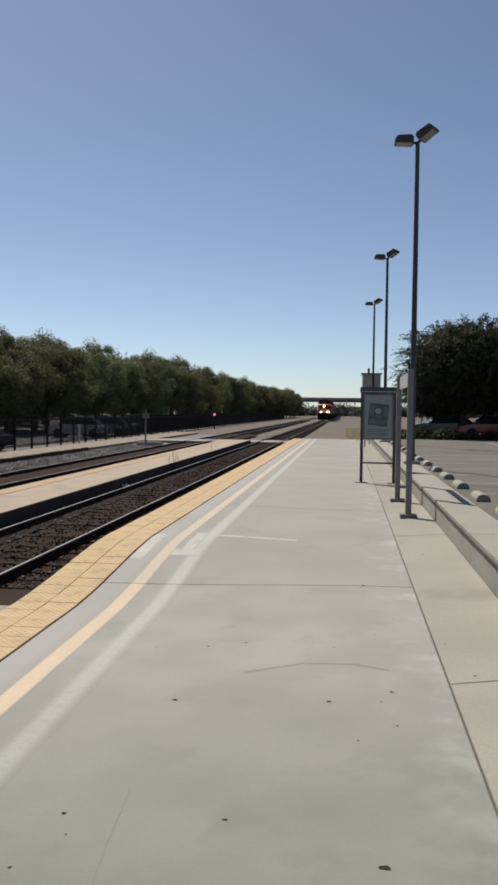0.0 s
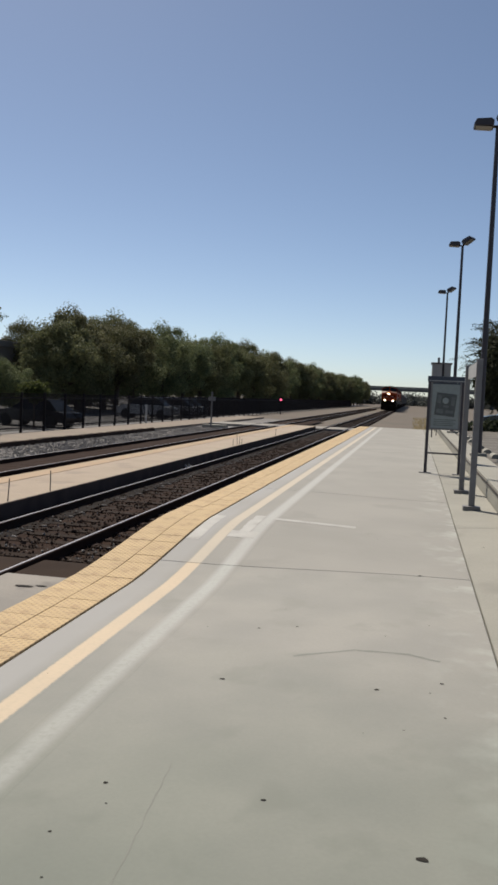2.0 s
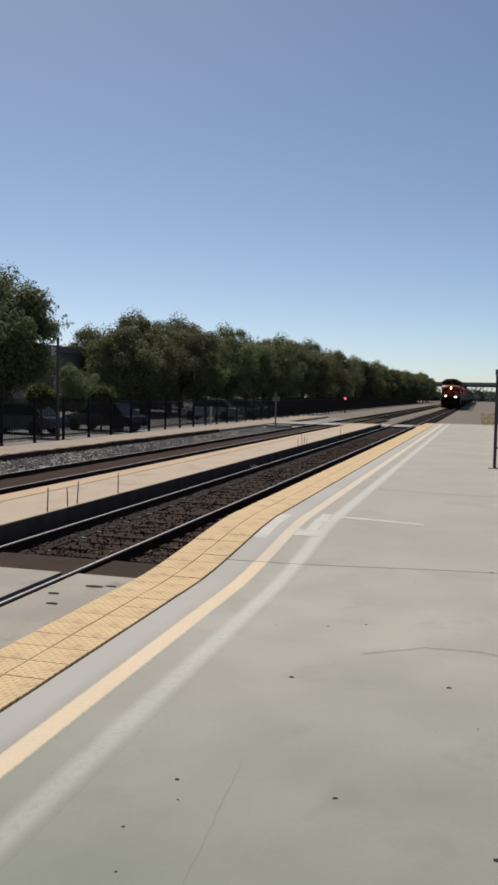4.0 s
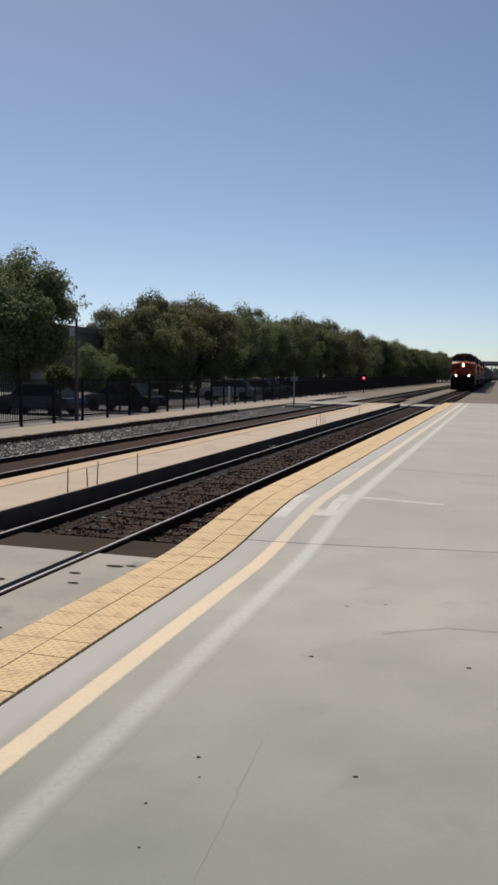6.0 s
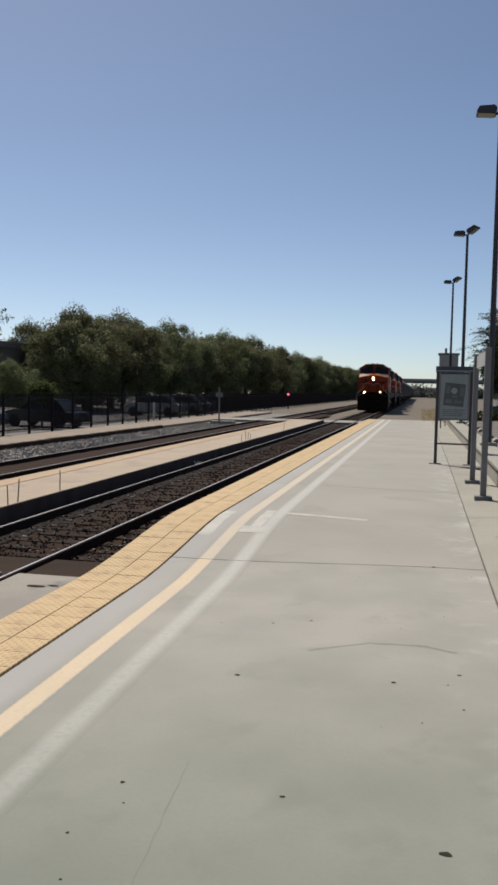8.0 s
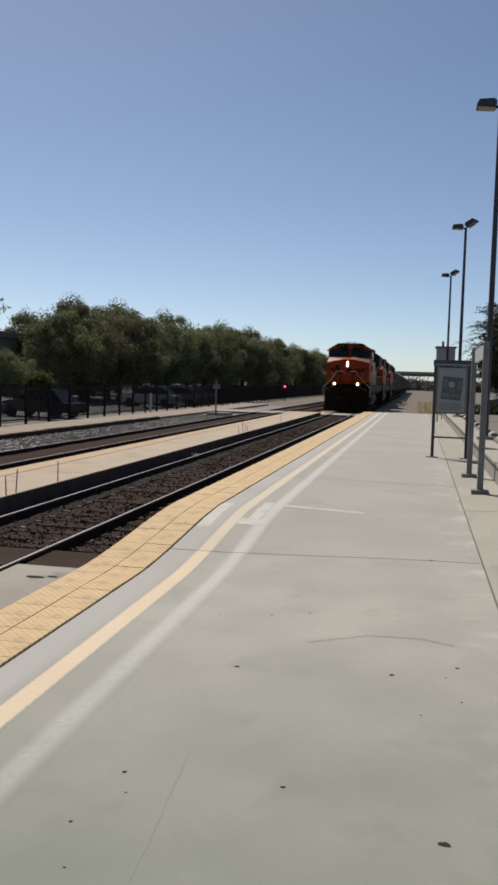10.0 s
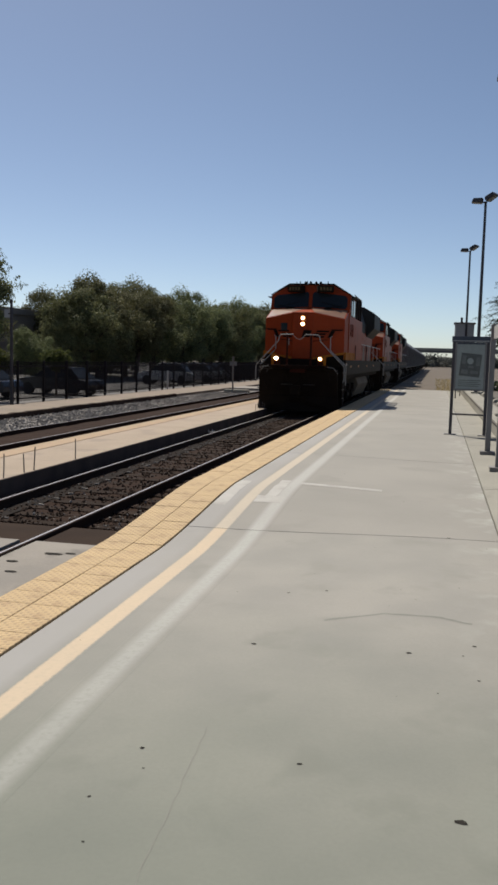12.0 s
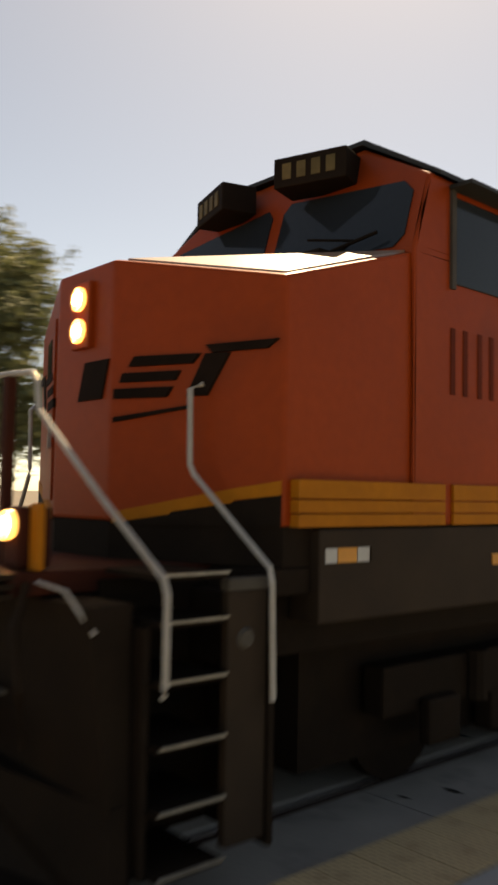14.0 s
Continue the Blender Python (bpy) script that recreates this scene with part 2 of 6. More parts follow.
STONE_DARK = mat("oily_stone", (0.066, 0.044, 0.034), 0.95, second=(0.03, 0.02, 0.015), size=0.2, fine=20, spec=0.08)
STONE_GREY = mat("grey_stone", (0.247, 0.232, 0.217), 0.95, second=(0.150, 0.139, 0.131), size=0.3, fine=20, spec=0.15)
TIE = mat("creosote_tie", (0.022, 0.013, 0.009), 0.9, second=(0.034, 0.022, 0.016), size=0.3, fine=25, bump=0.01, jitter=0.5, stretch=(0.3, 3, 1), spec=0.1)
RAIL_SIDE = mat("rusty_rail", (0.040, 0.023, 0.017), 0.85, second=(0.028, 0.018, 0.015), size=0.4, fine=30, spec=0.1)
RAIL_TOP = mat("polished_rail_head", (0.55, 0.53, 0.53), 0.35, 0.7, second=(0.44, 0.42, 0.42), size=0.6, fine=15)
SAND_PALE = mat("pale_island_concrete", (0.352, 0.282, 0.215), 0.9, second=(0.31, 0.248, 0.188), size=1.2, fine=25, bump=0.006, spots=(0.25, 0.2, 0.16), spot_size=0.8)
SAND = mat("island_concrete", (0.38, 0.275, 0.18), 0.9, second=(0.34, 0.245, 0.158), size=1.5, fine=25, bump=0.006)
PATH_TAN = mat("tan_path", (0.238, 0.191, 0.149), 0.95, second=(0.191, 0.158, 0.125), size=1.5, fine=20, bump=0.008)
PANEL = mat("crossing_concrete", (0.264, 0.241, 0.211), 0.9, second=(0.211, 0.195, 0.175), size=0.8, fine=35, bump=0.004, spots=(0.145, 0.132, 0.119), spot_size=0.6)
ASPHALT = mat("sunlit_asphalt", (0.125, 0.112, 0.096), 0.95, second=(0.099, 0.089, 0.076), size=3.0, fine=40, bump=0.005, spots=(0.079, 0.073, 0.066), spot_size=1.5)
ASPHALT_DARK = mat("lot_asphalt", (0.13, 0.125, 0.125), 0.95, second=(0.10, 0.095, 0.095), size=3.0, fine=40, bump=0.005)
STEEL_DARK = mat("dark_bronze_steel", (0.035, 0.03, 0.035), 0.5, second=(0.05, 0.04, 0.045), size=0.5, fine=20)
STEEL_GREY = mat("galvanised_steel", (0.22, 0.21, 0.205), 0.55, 0.3, second=(0.17, 0.16, 0.155), size=0.4, fine=25)
STEEL_BLUE = mat("navy_enamel", (0.03, 0.04, 0.06), 0.45, second=(0.04, 0.05, 0.07), size=0.5, fine=20)
BLACK_IRON = mat("black_iron", (0.018, 0.015, 0.016), 0.7, second=(0.024, 0.02, 0.021), size=0.5, fine=20, spec=0.1)
WHITE_METAL = mat("white_sign_face", (0.429, 0.422, 0.409), 0.5, second=(0.383, 0.376, 0.363), size=0.5, fine=20)
POSTER_BASE = mat("poster_paper", (0.28, 0.31, 0.29), 0.4, second=(0.25, 0.28, 0.265), size=0.4, fine=10)
POSTER_DARK = mat("poster_print", (0.07, 0.075, 0.07), 0.4, second=(0.10, 0.105, 0.10), size=0.15, fine=10)
POSTER_MID = mat("poster_grey", (0.15, 0.16, 0.15), 0.4, second=(0.12, 0.13, 0.125), size=0.1, fine=10)
LAMP_LENS = mat("lamp_lens", (0.297, 0.277, 0.238), 0.3, second=(0.251, 0.238, 0.205), size=0.2, fine=12)
BARK = mat("bark", (0.07, 0.05, 0.035), 0.95, second=(0.045, 0.035, 0.025), size=0.3, fine=12, bump=0.02, stretch=(1, 1, 0.3))
LEAF_A = leaf_mat("olive_leaves", (0.098, 0.104, 0.052), (0.215, 0.205, 0.098))
LEAF_B = leaf_mat("dark_leaves", (0.032, 0.038, 0.023), (0.075, 0.082, 0.043))
LEAF_C = leaf_mat("shrub_leaves", (0.06, 0.065, 0.02), (0.12, 0.115, 0.04))
# distance haze is mixed into these leaf colours
LEAF_FAR = leaf_mat("haze_tinted_leaves", (0.075, 0.082, 0.075), (0.13, 0.135, 0.125))
DRY_GRASS = leaf_mat("dry_grass_blades", (0.30, 0.22, 0.11), (0.42, 0.33, 0.18))
WEED = leaf_mat("weed_stalks", (0.07, 0.075, 0.03), (0.16, 0.13, 0.06))
ORANGE = mat("orange_enamel", (0.32, 0.043, 0.008), 0.45, second=(0.28, 0.037, 0.0075), size=0.9, fine=14, spots=(0.21, 0.031, 0.008), spot_size=1.2, spec=0.12)
ORANGE_TOP = mat("glare_pale_enamel", (0.25, 0.145, 0.10), 0.33, second=(0.22, 0.125, 0.085), size=0.6, fine=14, spec=0.6)
YELLOW_STRIPE = mat("yellow_stripe", (0.42, 0.138, 0.012), 0.6, second=(0.36, 0.115, 0.012), size=0.5, fine=14, spec=0.1)
LOCO_BLACK = mat("loco_black", (0.013, 0.0085, 0.006), 0.75, second=(0.019, 0.012, 0.008), size=0.5, fine=14, spots=(0.018, 0.011, 0.007), spot_size=0.5, spec=0.06)
LOCO_GREY = mat("tank_grey", (0.075, 0.066, 0.056), 0.7, second=(0.055, 0.046, 0.038), size=0.6, fine=14, spec=0.15)
LOCO_ROOF = mat("roof_dark_green", (0.016, 0.016, 0.015), 0.6, second=(0.024, 0.023, 0.02), size=0.7, fine=14, spec=0.25)
PALE_DOOR = mat("pale_hood_door", (0.240, 0.120, 0.084), 0.5, second=(0.198, 0.090, 0.060), size=0.5, fine=14)
RAIL_WHITE = mat("white_handrail", (0.372, 0.348, 0.324), 0.4, second=(0.300, 0.276, 0.252), size=0.3, fine=20)
LOGO_BLACK = mat("logo_black", (0.012, 0.007, 0.005), 0.8, second=(0.018, 0.01, 0.007), size=0.3, fine=20, spec=0.05)
NUMBER_DARK = mat("number_dark_red", (0.10, 0.016, 0.007), 0.7, second=(0.13, 0.02, 0.008), size=0.3, fine=20, spec=0.08)
AMBER = mat("amber_reflector", (0.62, 0.25, 0.03), 0.4, second=(0.55, 0.21, 0.03), size=0.3, fine=20)
STEP_EDGE = mat("bright_step_edge", (0.30, 0.27, 0.23), 0.45, 0.4, second=(0.2, 0.18, 0.15), size=0.15, fine=20)
BOARD_MARK = mat("number_mark", (0.16, 0.115, 0.05), 0.6, second=(0.10, 0.074, 0.034), size=0.2, fine=20, spec=0.1)
CAB_GLASS = glass_mat("cab_glass")
HEADLIGHT = mat("headlight_glow", (1, 0.9, 0.7), 0.2, emit=(1.0, 0.80, 0.50), power=300.0)
REFLECTOR = mat("headlight_reflector", (0.8, 0.6, 0.4), 0.25, emit=(1.0, 0.48, 0.14), power=1.3)
DECK_RED = mat("deck_red_brown", (0.06, 0.014, 0.007), 0.7, second=(0.04, 0.011, 0.007), size=0.4, fine=14, spec=0.08)
RED_GLOW = mat("red_signal_glow", (1, 0.1, 0.2), 0.2, emit=(1.0, 0.12, 0.24), power=1.6)
CAR_GREY = mat("hopper_grey", (0.152, 0.139, 0.132), 0.6, second=(0.119, 0.106, 0.099), size=1.2, fine=10, spots=(0.079, 0.059, 0.046), spot_size=1.0)
BEIGE_WALL = mat("beige_stucco", (0.238, 0.205, 0.172), 0.9, second=(0.205, 0.178, 0.152), size=1.5, fine=30)
BRIDGE_C = mat("overpass_concrete", (0.14, 0.14, 0.145), 0.9, second=(0.11, 0.11, 0.115), size=4, fine=5)
BALLAST_BLACK = mat("black_ballast", (0.010, 0.007, 0.006), 0.9, second=(0.016, 0.011, 0.009), size=0.3, fine=25, bump=0.01, spec=0.1)
COPING_SHADE = mat("coping_shade_brown", (0.075, 0.064, 0.056), 0.8, second=(0.05, 0.042, 0.038), size=0.4, fine=25, spec=0.2)
APRON = mat("tarred_apron", (0.04, 0.026, 0.019), 0.95, second=(0.03, 0.02, 0.015), size=0.6, fine=30, bump=0.006, spec=0.1)
SILL = mat("grimy_sill", (0.034, 0.021, 0.013), 0.7, second=(0.024, 0.015, 0.010), size=0.5, fine=14, spec=0.15)
TANK = mat("dusty_tank", (0.165, 0.13, 0.095), 0.85, second=(0.12, 0.092, 0.066), size=0.6, fine=14, spec=0.2)
TYRE = mat("tyre_rubber", (0.02, 0.02, 0.02), 0.8, fine=20)


# ---- mesh helpers ----
def box(bm, x0, x1, y0, y1, z0, z1, m=None):
    vs = [bm.verts.new((x, y, z)) for x in (x0, x1) for y in (y0, y1) for z in (z0, z1)]
    if m is not None:
        for v in vs:
            v.co = m @ v.co
    for f in ((0, 1, 3, 2), (4, 6, 7, 5), (0, 4, 5, 1), (2, 3, 7, 6), (0, 2, 6, 4), (1, 5, 7, 3)):
        bm.faces.new([vs[i] for i in f])
    return vs


def tube(bm, pts, radii, seg=8, cap=True):
    """A round bar along a line of points."""
    rings = []
    pts = [Vector(p) for p in pts]
    if not isinstance(radii, (list, tuple)):
        radii = [radii] * len(pts)
    for i, p in enumerate(pts):
        a = pts[max(i - 1, 0)]
        b = pts[min(i + 1, len(pts) - 1)]
        d = (b - a).normalized()
        u = d.orthogonal().normalized() if abs(d.z) < 0.95 else Vector((1, 0, 0)).cross(d).normalized()
        if abs(d.z) < 0.95:
            u = Vector((0, 0, 1)).cross(d).normalized()
        w = d.cross(u)
        rings.append([bm.verts.new(p + radii[i] * (math.cos(2 * math.pi * k / seg) * u + math.sin(2 * math.pi * k / seg) * w)) for k in range(seg)])
    for r, q in zip(rings, rings[1:]):
        for k in range(seg):
            bm.faces.new((r[k], r[(k + 1) % seg], q[(k + 1) % seg], q[k]))
    if cap:
        bm.faces.new(list(reversed(rings[0])))
        bm.faces.new(rings[-1])


def prism(bm, outline, axis, lo, hi):
    """A flat outline pushed out along an axis."""
    def at(p, v):
        a, b = p
        return {"x": (v, a, b), "y": (a, v, b), "z": (a, b, v)}[axis]
    A = [bm.verts.new(at(p, lo)) for p in outline]
    B = [bm.verts.new(at(p, hi)) for p in outline]
    n = len(outline)
    for i in range(n):
        bm.faces.new((A[i], A[(i + 1) % n], B[(i + 1) % n], B[i]))
    bm.faces.new(list(reversed(A)))
    bm.faces.new(B)


def mesh_of(bm, name, material, bevel=0.0, smooth=False):
    if bevel:
        bmesh.ops.bevel(bm, geom=list(bm.edges), offset=bevel, segments=2, affect="EDGES", profile=0.6)
    bmesh.ops.recalc_face_normals(bm, faces=bm.faces)
    me = bpy.data.meshes.new(name)
    bm.to_mesh(me)
    bm.free()
    me.materials.append(material)
    if smooth:
        me.polygons.foreach_set("use_smooth", [True] * len(me.polygons))
    return me


def part(name, bm, material, parent=None, label="", bevel=0.0, smooth=False):
    ob = new(name, mesh_of(bm, name, material, bevel, smooth))
    if parent:
        ob.parent = parent
    if label:
        tagged(ob, label)
    return ob


def boxes(name, material, parent, *dims, label="", bevel=0.0):
    bm = bmesh.new()
    for d in dims:
        box(bm, *d)
    return part(name, bm, material, parent, label, bevel)


def empty(name, m=None):
    ob = new(name)
    if m is not None:
        ob.matrix_basis = m
    return ob


def strip(bm, x0, x1, y0, y1, lift, step=0.4, wob=0.0, rng=None, feather=0.0):
    """A thin painted band that follows the platform's height; its sides may run out into the slab."""
    n = max(1, int((y1 - y0) / step))
    m = max(1, round((x1 - x0) / 0.2))
    xs = [(x0 + (x1 - x0) * k / m, lift) for k in range(m + 1)]
    if feather:
        xs = [(x0 - feather, -0.003)] + xs + [(x1 + feather, -0.003)]
    rows = []
    for i in range(n + 1):
        y = y0 + (y1 - y0) * i / n
        d = [(rng.uniform(-wob, wob) if rng else 0) for _ in range(2)]
        rows.append([bm.verts.new((x + (d[0] if k == 0 else d[1] if k == len(xs) - 1 else 0), y, zp(y, x) + up)) for k, (x, up) in enumerate(xs)])
    for a, b in zip(rows, rows[1:]):
        for k in range(len(xs) - 1):
            bm.faces.new((a[k], a[k + 1], b[k + 1], b[k]))


# ---- plan ----
TRACK1, TRACK2 = -4.7825, -9.55
EDGE, TACT_IN, JOINT_X, WALL_X = -3.20, -2.55, 0.83, 1.58
LOW, HIGH, RAMP0, RAMP1 = 0.04, 0.25, 7.9, 11.2
END_Y, START_Y = 54.5, -14.0
GROUND = -0.26


def zp(y, x=-2.4):
    """Height of the deck: a short ramp at the track side, a long gentle one at the wall side."""
    s = min(1.0, max(0.0, (y - RAMP0) / (RAMP1 - RAMP0)))
    track_side = LOW + (HIGH - LOW) * (s * s * (3 - 2 * s) * 0.6 + s * 0.4)
    wall_side = 0.085 + 0.165 * min(1.0, max(0.0, y / 21.0))
    k = min(1.0, max(0.0, (x + 2.3) / 2.9))
    k = k * k * (3 - 2 * k)
    z = track_side * (1 - k) + wall_side * k
    k = min(1.0, max(0.0, (x - JOINT_X) / (WALL_X - JOINT_X)))
    return z * (1 - k) + (0.215 + 0.035 * min(1.0, max(0.0, y / 21.0))) * k


def slab_mesh(name, x0, x1, y0, y1, bottom, gap=0.006, lift=0.0):
    """A deck slab whose top follows the ramps, with a small arris all round."""
    bm = bmesh.new()
    r = 0.008
    nx = max(1, round((x1 - x0) / 0.2))
    ny = max(1, round((y1 - y0) / 0.2)) if y0 < 22 else 2
    xs = [x0 + gap + r + (x1 - x0 - 2 * gap - 2 * r) * i / nx for i in range(nx + 1)]
    ys = [y0 + gap + r + (y1 - y0 - 2 * gap - 2 * r) * i / ny for i in range(ny + 1)]
    grid = [[bm.verts.new((x, y, zp(y, x) + lift)) for x in xs] for y in ys]
    for a, b in zip(grid, grid[1:]):
        for k in range(nx):
            bm.faces.new((a[k], a[k + 1], b[k + 1], b[k]))
    rim = grid[0][:] + [row[-1] for row in grid[1:]] + grid[-1][-2::-1] + [row[0] for row in grid[-2:0:-1]]
    low, foot = [], []
    for v in rim:
        x, y = v.co.x, v.co.y
        x += -r if x < xs[0] + 1e-4 else r if x > xs[-1] - 1e-4 else 0
        y += -r if y < ys[0] + 1e-4 else r if y > ys[-1] - 1e-4 else 0
        low.append(bm.verts.new((x, y, v.co.z - r)))
        foot.append(bm.verts.new((x, y, bottom)))
    n = len(rim)
    for k in range(n):
        q = (k + 1) % n
        bm.faces.new((rim[q], rim[k], low[k], low[q]))
        bm.faces.new((low[q], low[k], foot[k], foot[q]))
    return bm


# ---- ground, platform, walls ----
def ground():
    bm = bmesh.new()
    R = 2500
    xs = [-R, -400, -120, -40, -13.2, TRACK2, TRACK1, EDGE, 3, 40, 120, 400, R]
    ys = [-R, -300, -60, -14, 10, 30, 54, 70, 100, 160, 300, 600, R]
    grid = [[bm.verts.new((x, y, GROUND)) for x in xs] for y in ys]
    for j in range(len(ys) - 1):
        for i in range(len(xs) - 1):
            bm.faces.new((grid[j][i], grid[j][i + 1], grid[j + 1][i + 1], grid[j + 1][i]))
    tagged(part("ground", bm, DIRT), "dry tan earth with sparse weeds beside the railway", "ground", kind="structure")


def rough_bed(name, x0, x1, y0, y1, z, material, label, amp=0.03, seed=1, crown=0.0):
    bm = bmesh.new()
    rng = random.Random(seed)
    nx, ny = int((x1 - x0) / 0.16), int((y1 - y0) / 0.3)
    grid = []
    for j in range(ny + 1):
        y = y0 + (y1 - y0) * j / ny
        row = []
        for i in range(nx + 1):
            x = x0 + (x1 - x0) * i / nx
            e = min(i, nx - i, 4) / 4
            row.append(bm.verts.new((x, y, z + rng.uniform(-amp, amp) + crown * (e - 1))))
        grid.append(row)
    for j in range(ny):
        for i in range(nx):
            bm.faces.new((grid[j][i], grid[j][i + 1], grid[j + 1][i + 1], grid[j + 1][i]))
    return tagged(part(name, bm, material), label, "ballast", kind="stuff")


def stones(name, areas, count, material, label, seed, size=(0.02, 0.045)):
    """Loose angular stones scattered over a bed."""
    rng = random.Random(seed)
    verts, faces = [], []
    base = [(1, 0, 0), (-1, 0, 0), (0, 1, 0), (0, -1, 0), (0, 0, 0.8), (0, 0, -0.8)]
    tri = [(0, 2, 4), (2, 1, 4), (1, 3, 4), (3, 0, 4), (2, 0, 5), (1, 2, 5), (3, 1, 5), (0, 3, 5)]
    for _ in range(count):
        x0, x1, y0, y1, z = rng.choice(areas)
        c = Vector((rng.uniform(x0, x1), y0 + (y1 - y0) * rng.random() ** 1.5, z + rng.uniform(-0.005, 0.02)))
        s = rng.uniform(*size)
        e = Euler((rng.uniform(0, 3), rng.uniform(0, 3), rng.uniform(0, 3))).to_matrix()
        k = len(verts)
        verts += [tuple(c + e @ Vector((v[0] * s * rng.uniform(0.7, 1.3), v[1] * s * rng.uniform(0.7, 1.3), v[2] * s))) for v in base]
        faces += [(a + k, b + k, d + k) for a, b, d in tri]
    me = bpy.data.meshes.new(name)
    me.from_pydata(verts, [], faces)
    me.materials.append(material)
    return tagged(new(name, me), label, "stones", kind="stuff")


def platform():
    root = tagged(empty("platform"), "pale grey concrete station platform with yellow tactile edge and painted lines", "platform", kind="structure")
    boxes("platform_core", JOINT, root, (EDGE + 0.03, WALL_X, START_Y, END_Y - 0.05, -0.5, LOW - 0.03))
    for x0, x1, cuts, name in ((TACT_IN, JOINT_X, (START_Y, -4.5, 2.0, 8.88, 15.3, 24.5, 34.0, 44.0, END_Y), "slab"), (JOINT_X, WALL_X, (START_Y, -6, 0, 5.77, 12.4, 18.6, 24.8, 31, 37.2, 43.4, END_Y), "slab")):
        for a, b in zip(cuts, cuts[1:]):
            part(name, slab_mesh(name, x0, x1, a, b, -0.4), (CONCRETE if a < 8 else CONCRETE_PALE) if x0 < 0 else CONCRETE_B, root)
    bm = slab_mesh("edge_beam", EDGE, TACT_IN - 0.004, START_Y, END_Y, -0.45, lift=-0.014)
    part("edge_beam", bm, CONCRETE_DIRT_SHADE, root, "dirt-darkened concrete edge under the yellow tiles")
    rng = random.Random(5)
    for y0, y1, yellow, white in ((START_Y, 8.874, YELLOW_PAINT, WHITE_PAINT), (8.886, END_Y - 0.3, YELLOW_BLEACHED, WHITE_FAR)):
        bm = bmesh.new()
        strip(bm, -2.245, -2.055, y0, y1, 0.0012, step=0.2, feather=0.03)
        part("yellow_line", bm, yellow, root, "worn pale yellow safety line" if y0 < 0 else "sun-bleached cream stretch of the safety line")
        bm = bmesh.new()
        strip(bm, -1.88, -1.64, y0, y1, 0.0012, step=0.2, feather=0.03)
        part("white_line", bm, white, root, "faded white line painted along the platform")
    for k, (x0, x1, y0, y1) in enumerate(((-2.53, -2.37, 9.9, 11.5), (-2.07, -1.72, 10.15, 10.5), (-1.98, -1.84, 10.5, 11.75), (-1.69, -0.56, 11.5, 11.66))):
        bm = bmesh.new()
        strip(bm, x0, x1, y0, y1, 0.002 + 0.0003 * k, step=0.15, wob=0.008, rng=rng)
        part("white_mark", bm, WHITE_FRESH, root, "white painted boarding mark")
    return root


def tactile_tiles(root):
    rng = random.Random(9)
    w = (TACT_IN - EDGE - 0.011) / 2
    bm = bmesh.new()
    h = w / 2 - 0.0025
    box(bm, -h, h, -h, h, -0.02, 0.006)
    bmesh.ops.bevel(bm, geom=[e for e in bm.edges if all(v.co.z > 0 for v in e.verts)], offset=0.004, segments=1, affect="EDGES")
    me = mesh_of(bm, "tile", TACTILE)
    far_v, far_f = [], []
    y = START_Y + w / 2
    n = 0
    while y < END_Y - 0.2:
        for k in (0, 1):
            x = EDGE + 0.005 + w * (k + 0.5)
            z = zp(y) + 0.001 + rng.uniform(-0.002, 0.002)
            slope = math.atan2(zp(y + 0.1) - zp(y - 0.1), 0.2)
            if 0.5 < y < 47:
                t = new("tile", me)
                t.parent = root
                t.matrix_basis = pose(x, y, z, math.degrees(slope)) @ pose(0, 0, 0, 0, 0, rng.choice((0, 90, 180)))
                n += 1
            else:
                i = len(far_v)
                far_v += [(x + a * h, y + b * h, z + c) for a in (-1, 1) for b in (-1, 1) for c in (-0.02, 0.006)]
                far_f += [tuple(i + j for j in f) for f in ((0, 1, 3, 2), (4, 6, 7, 5), (0, 4, 5, 1), (2, 3, 7, 6), (1, 5, 7, 3))]
        y += w
    me = bpy.data.meshes.new("far_tiles")
    me.from_pydata(far_v, [], far_f)
    me.materials.append(TACTILE)
    ob = tagged(new("far_tiles", me), kind="stuff")
    ob.parent = root


def hairline_cracks():
    """Faint hairline cracks and a scuffed arc in the slabs."""
    rng = random.Random(14)
    bm = bmesh.new()
    for pts, w in ((((-0.98, 4.03), (-0.94, 3.47), (-0.9, 2.92), (-0.87, 2.2)), 0.0035), (((-0.62, 5.92), (-0.2, 6.15), (0.2, 6.14), (0.46, 6.0)), 0.022)):
        line = []
        for (xa, ya), (xb, yb) in zip(pts, pts[1:]):
            line += [(xa + (xb - xa) * k / 6 + rng.uniform(-0.008, 0.008), ya + (yb - ya) * k / 6 + rng.uniform(-0.008, 0.008)) for k in range(6)]
        rows = []
        for k, (x, y) in enumerate(line):
            d = Vector(line[min(k + 1, len(line) - 1)]) - Vector(line[max(k - 1, 0)])
            q = Vector((-d.y, d.x)).normalized() * w * rng.uniform(0.4, 1.0)
            rows.append((bm.verts.new((x + q.x, y + q.y, zp(y, x) + 0.001)), bm.verts.new((x - q.x, y - q.y, zp(y, x) + 0.001))))
        for a, b in zip(rows, rows[1:]):
            bm.faces.new((a[0], a[1], b[1], b[0]))
    tagged(part("hairline_cracks", bm, STAIN), "faint grey hairline cracks in the concrete", "crack", kind="stuff")


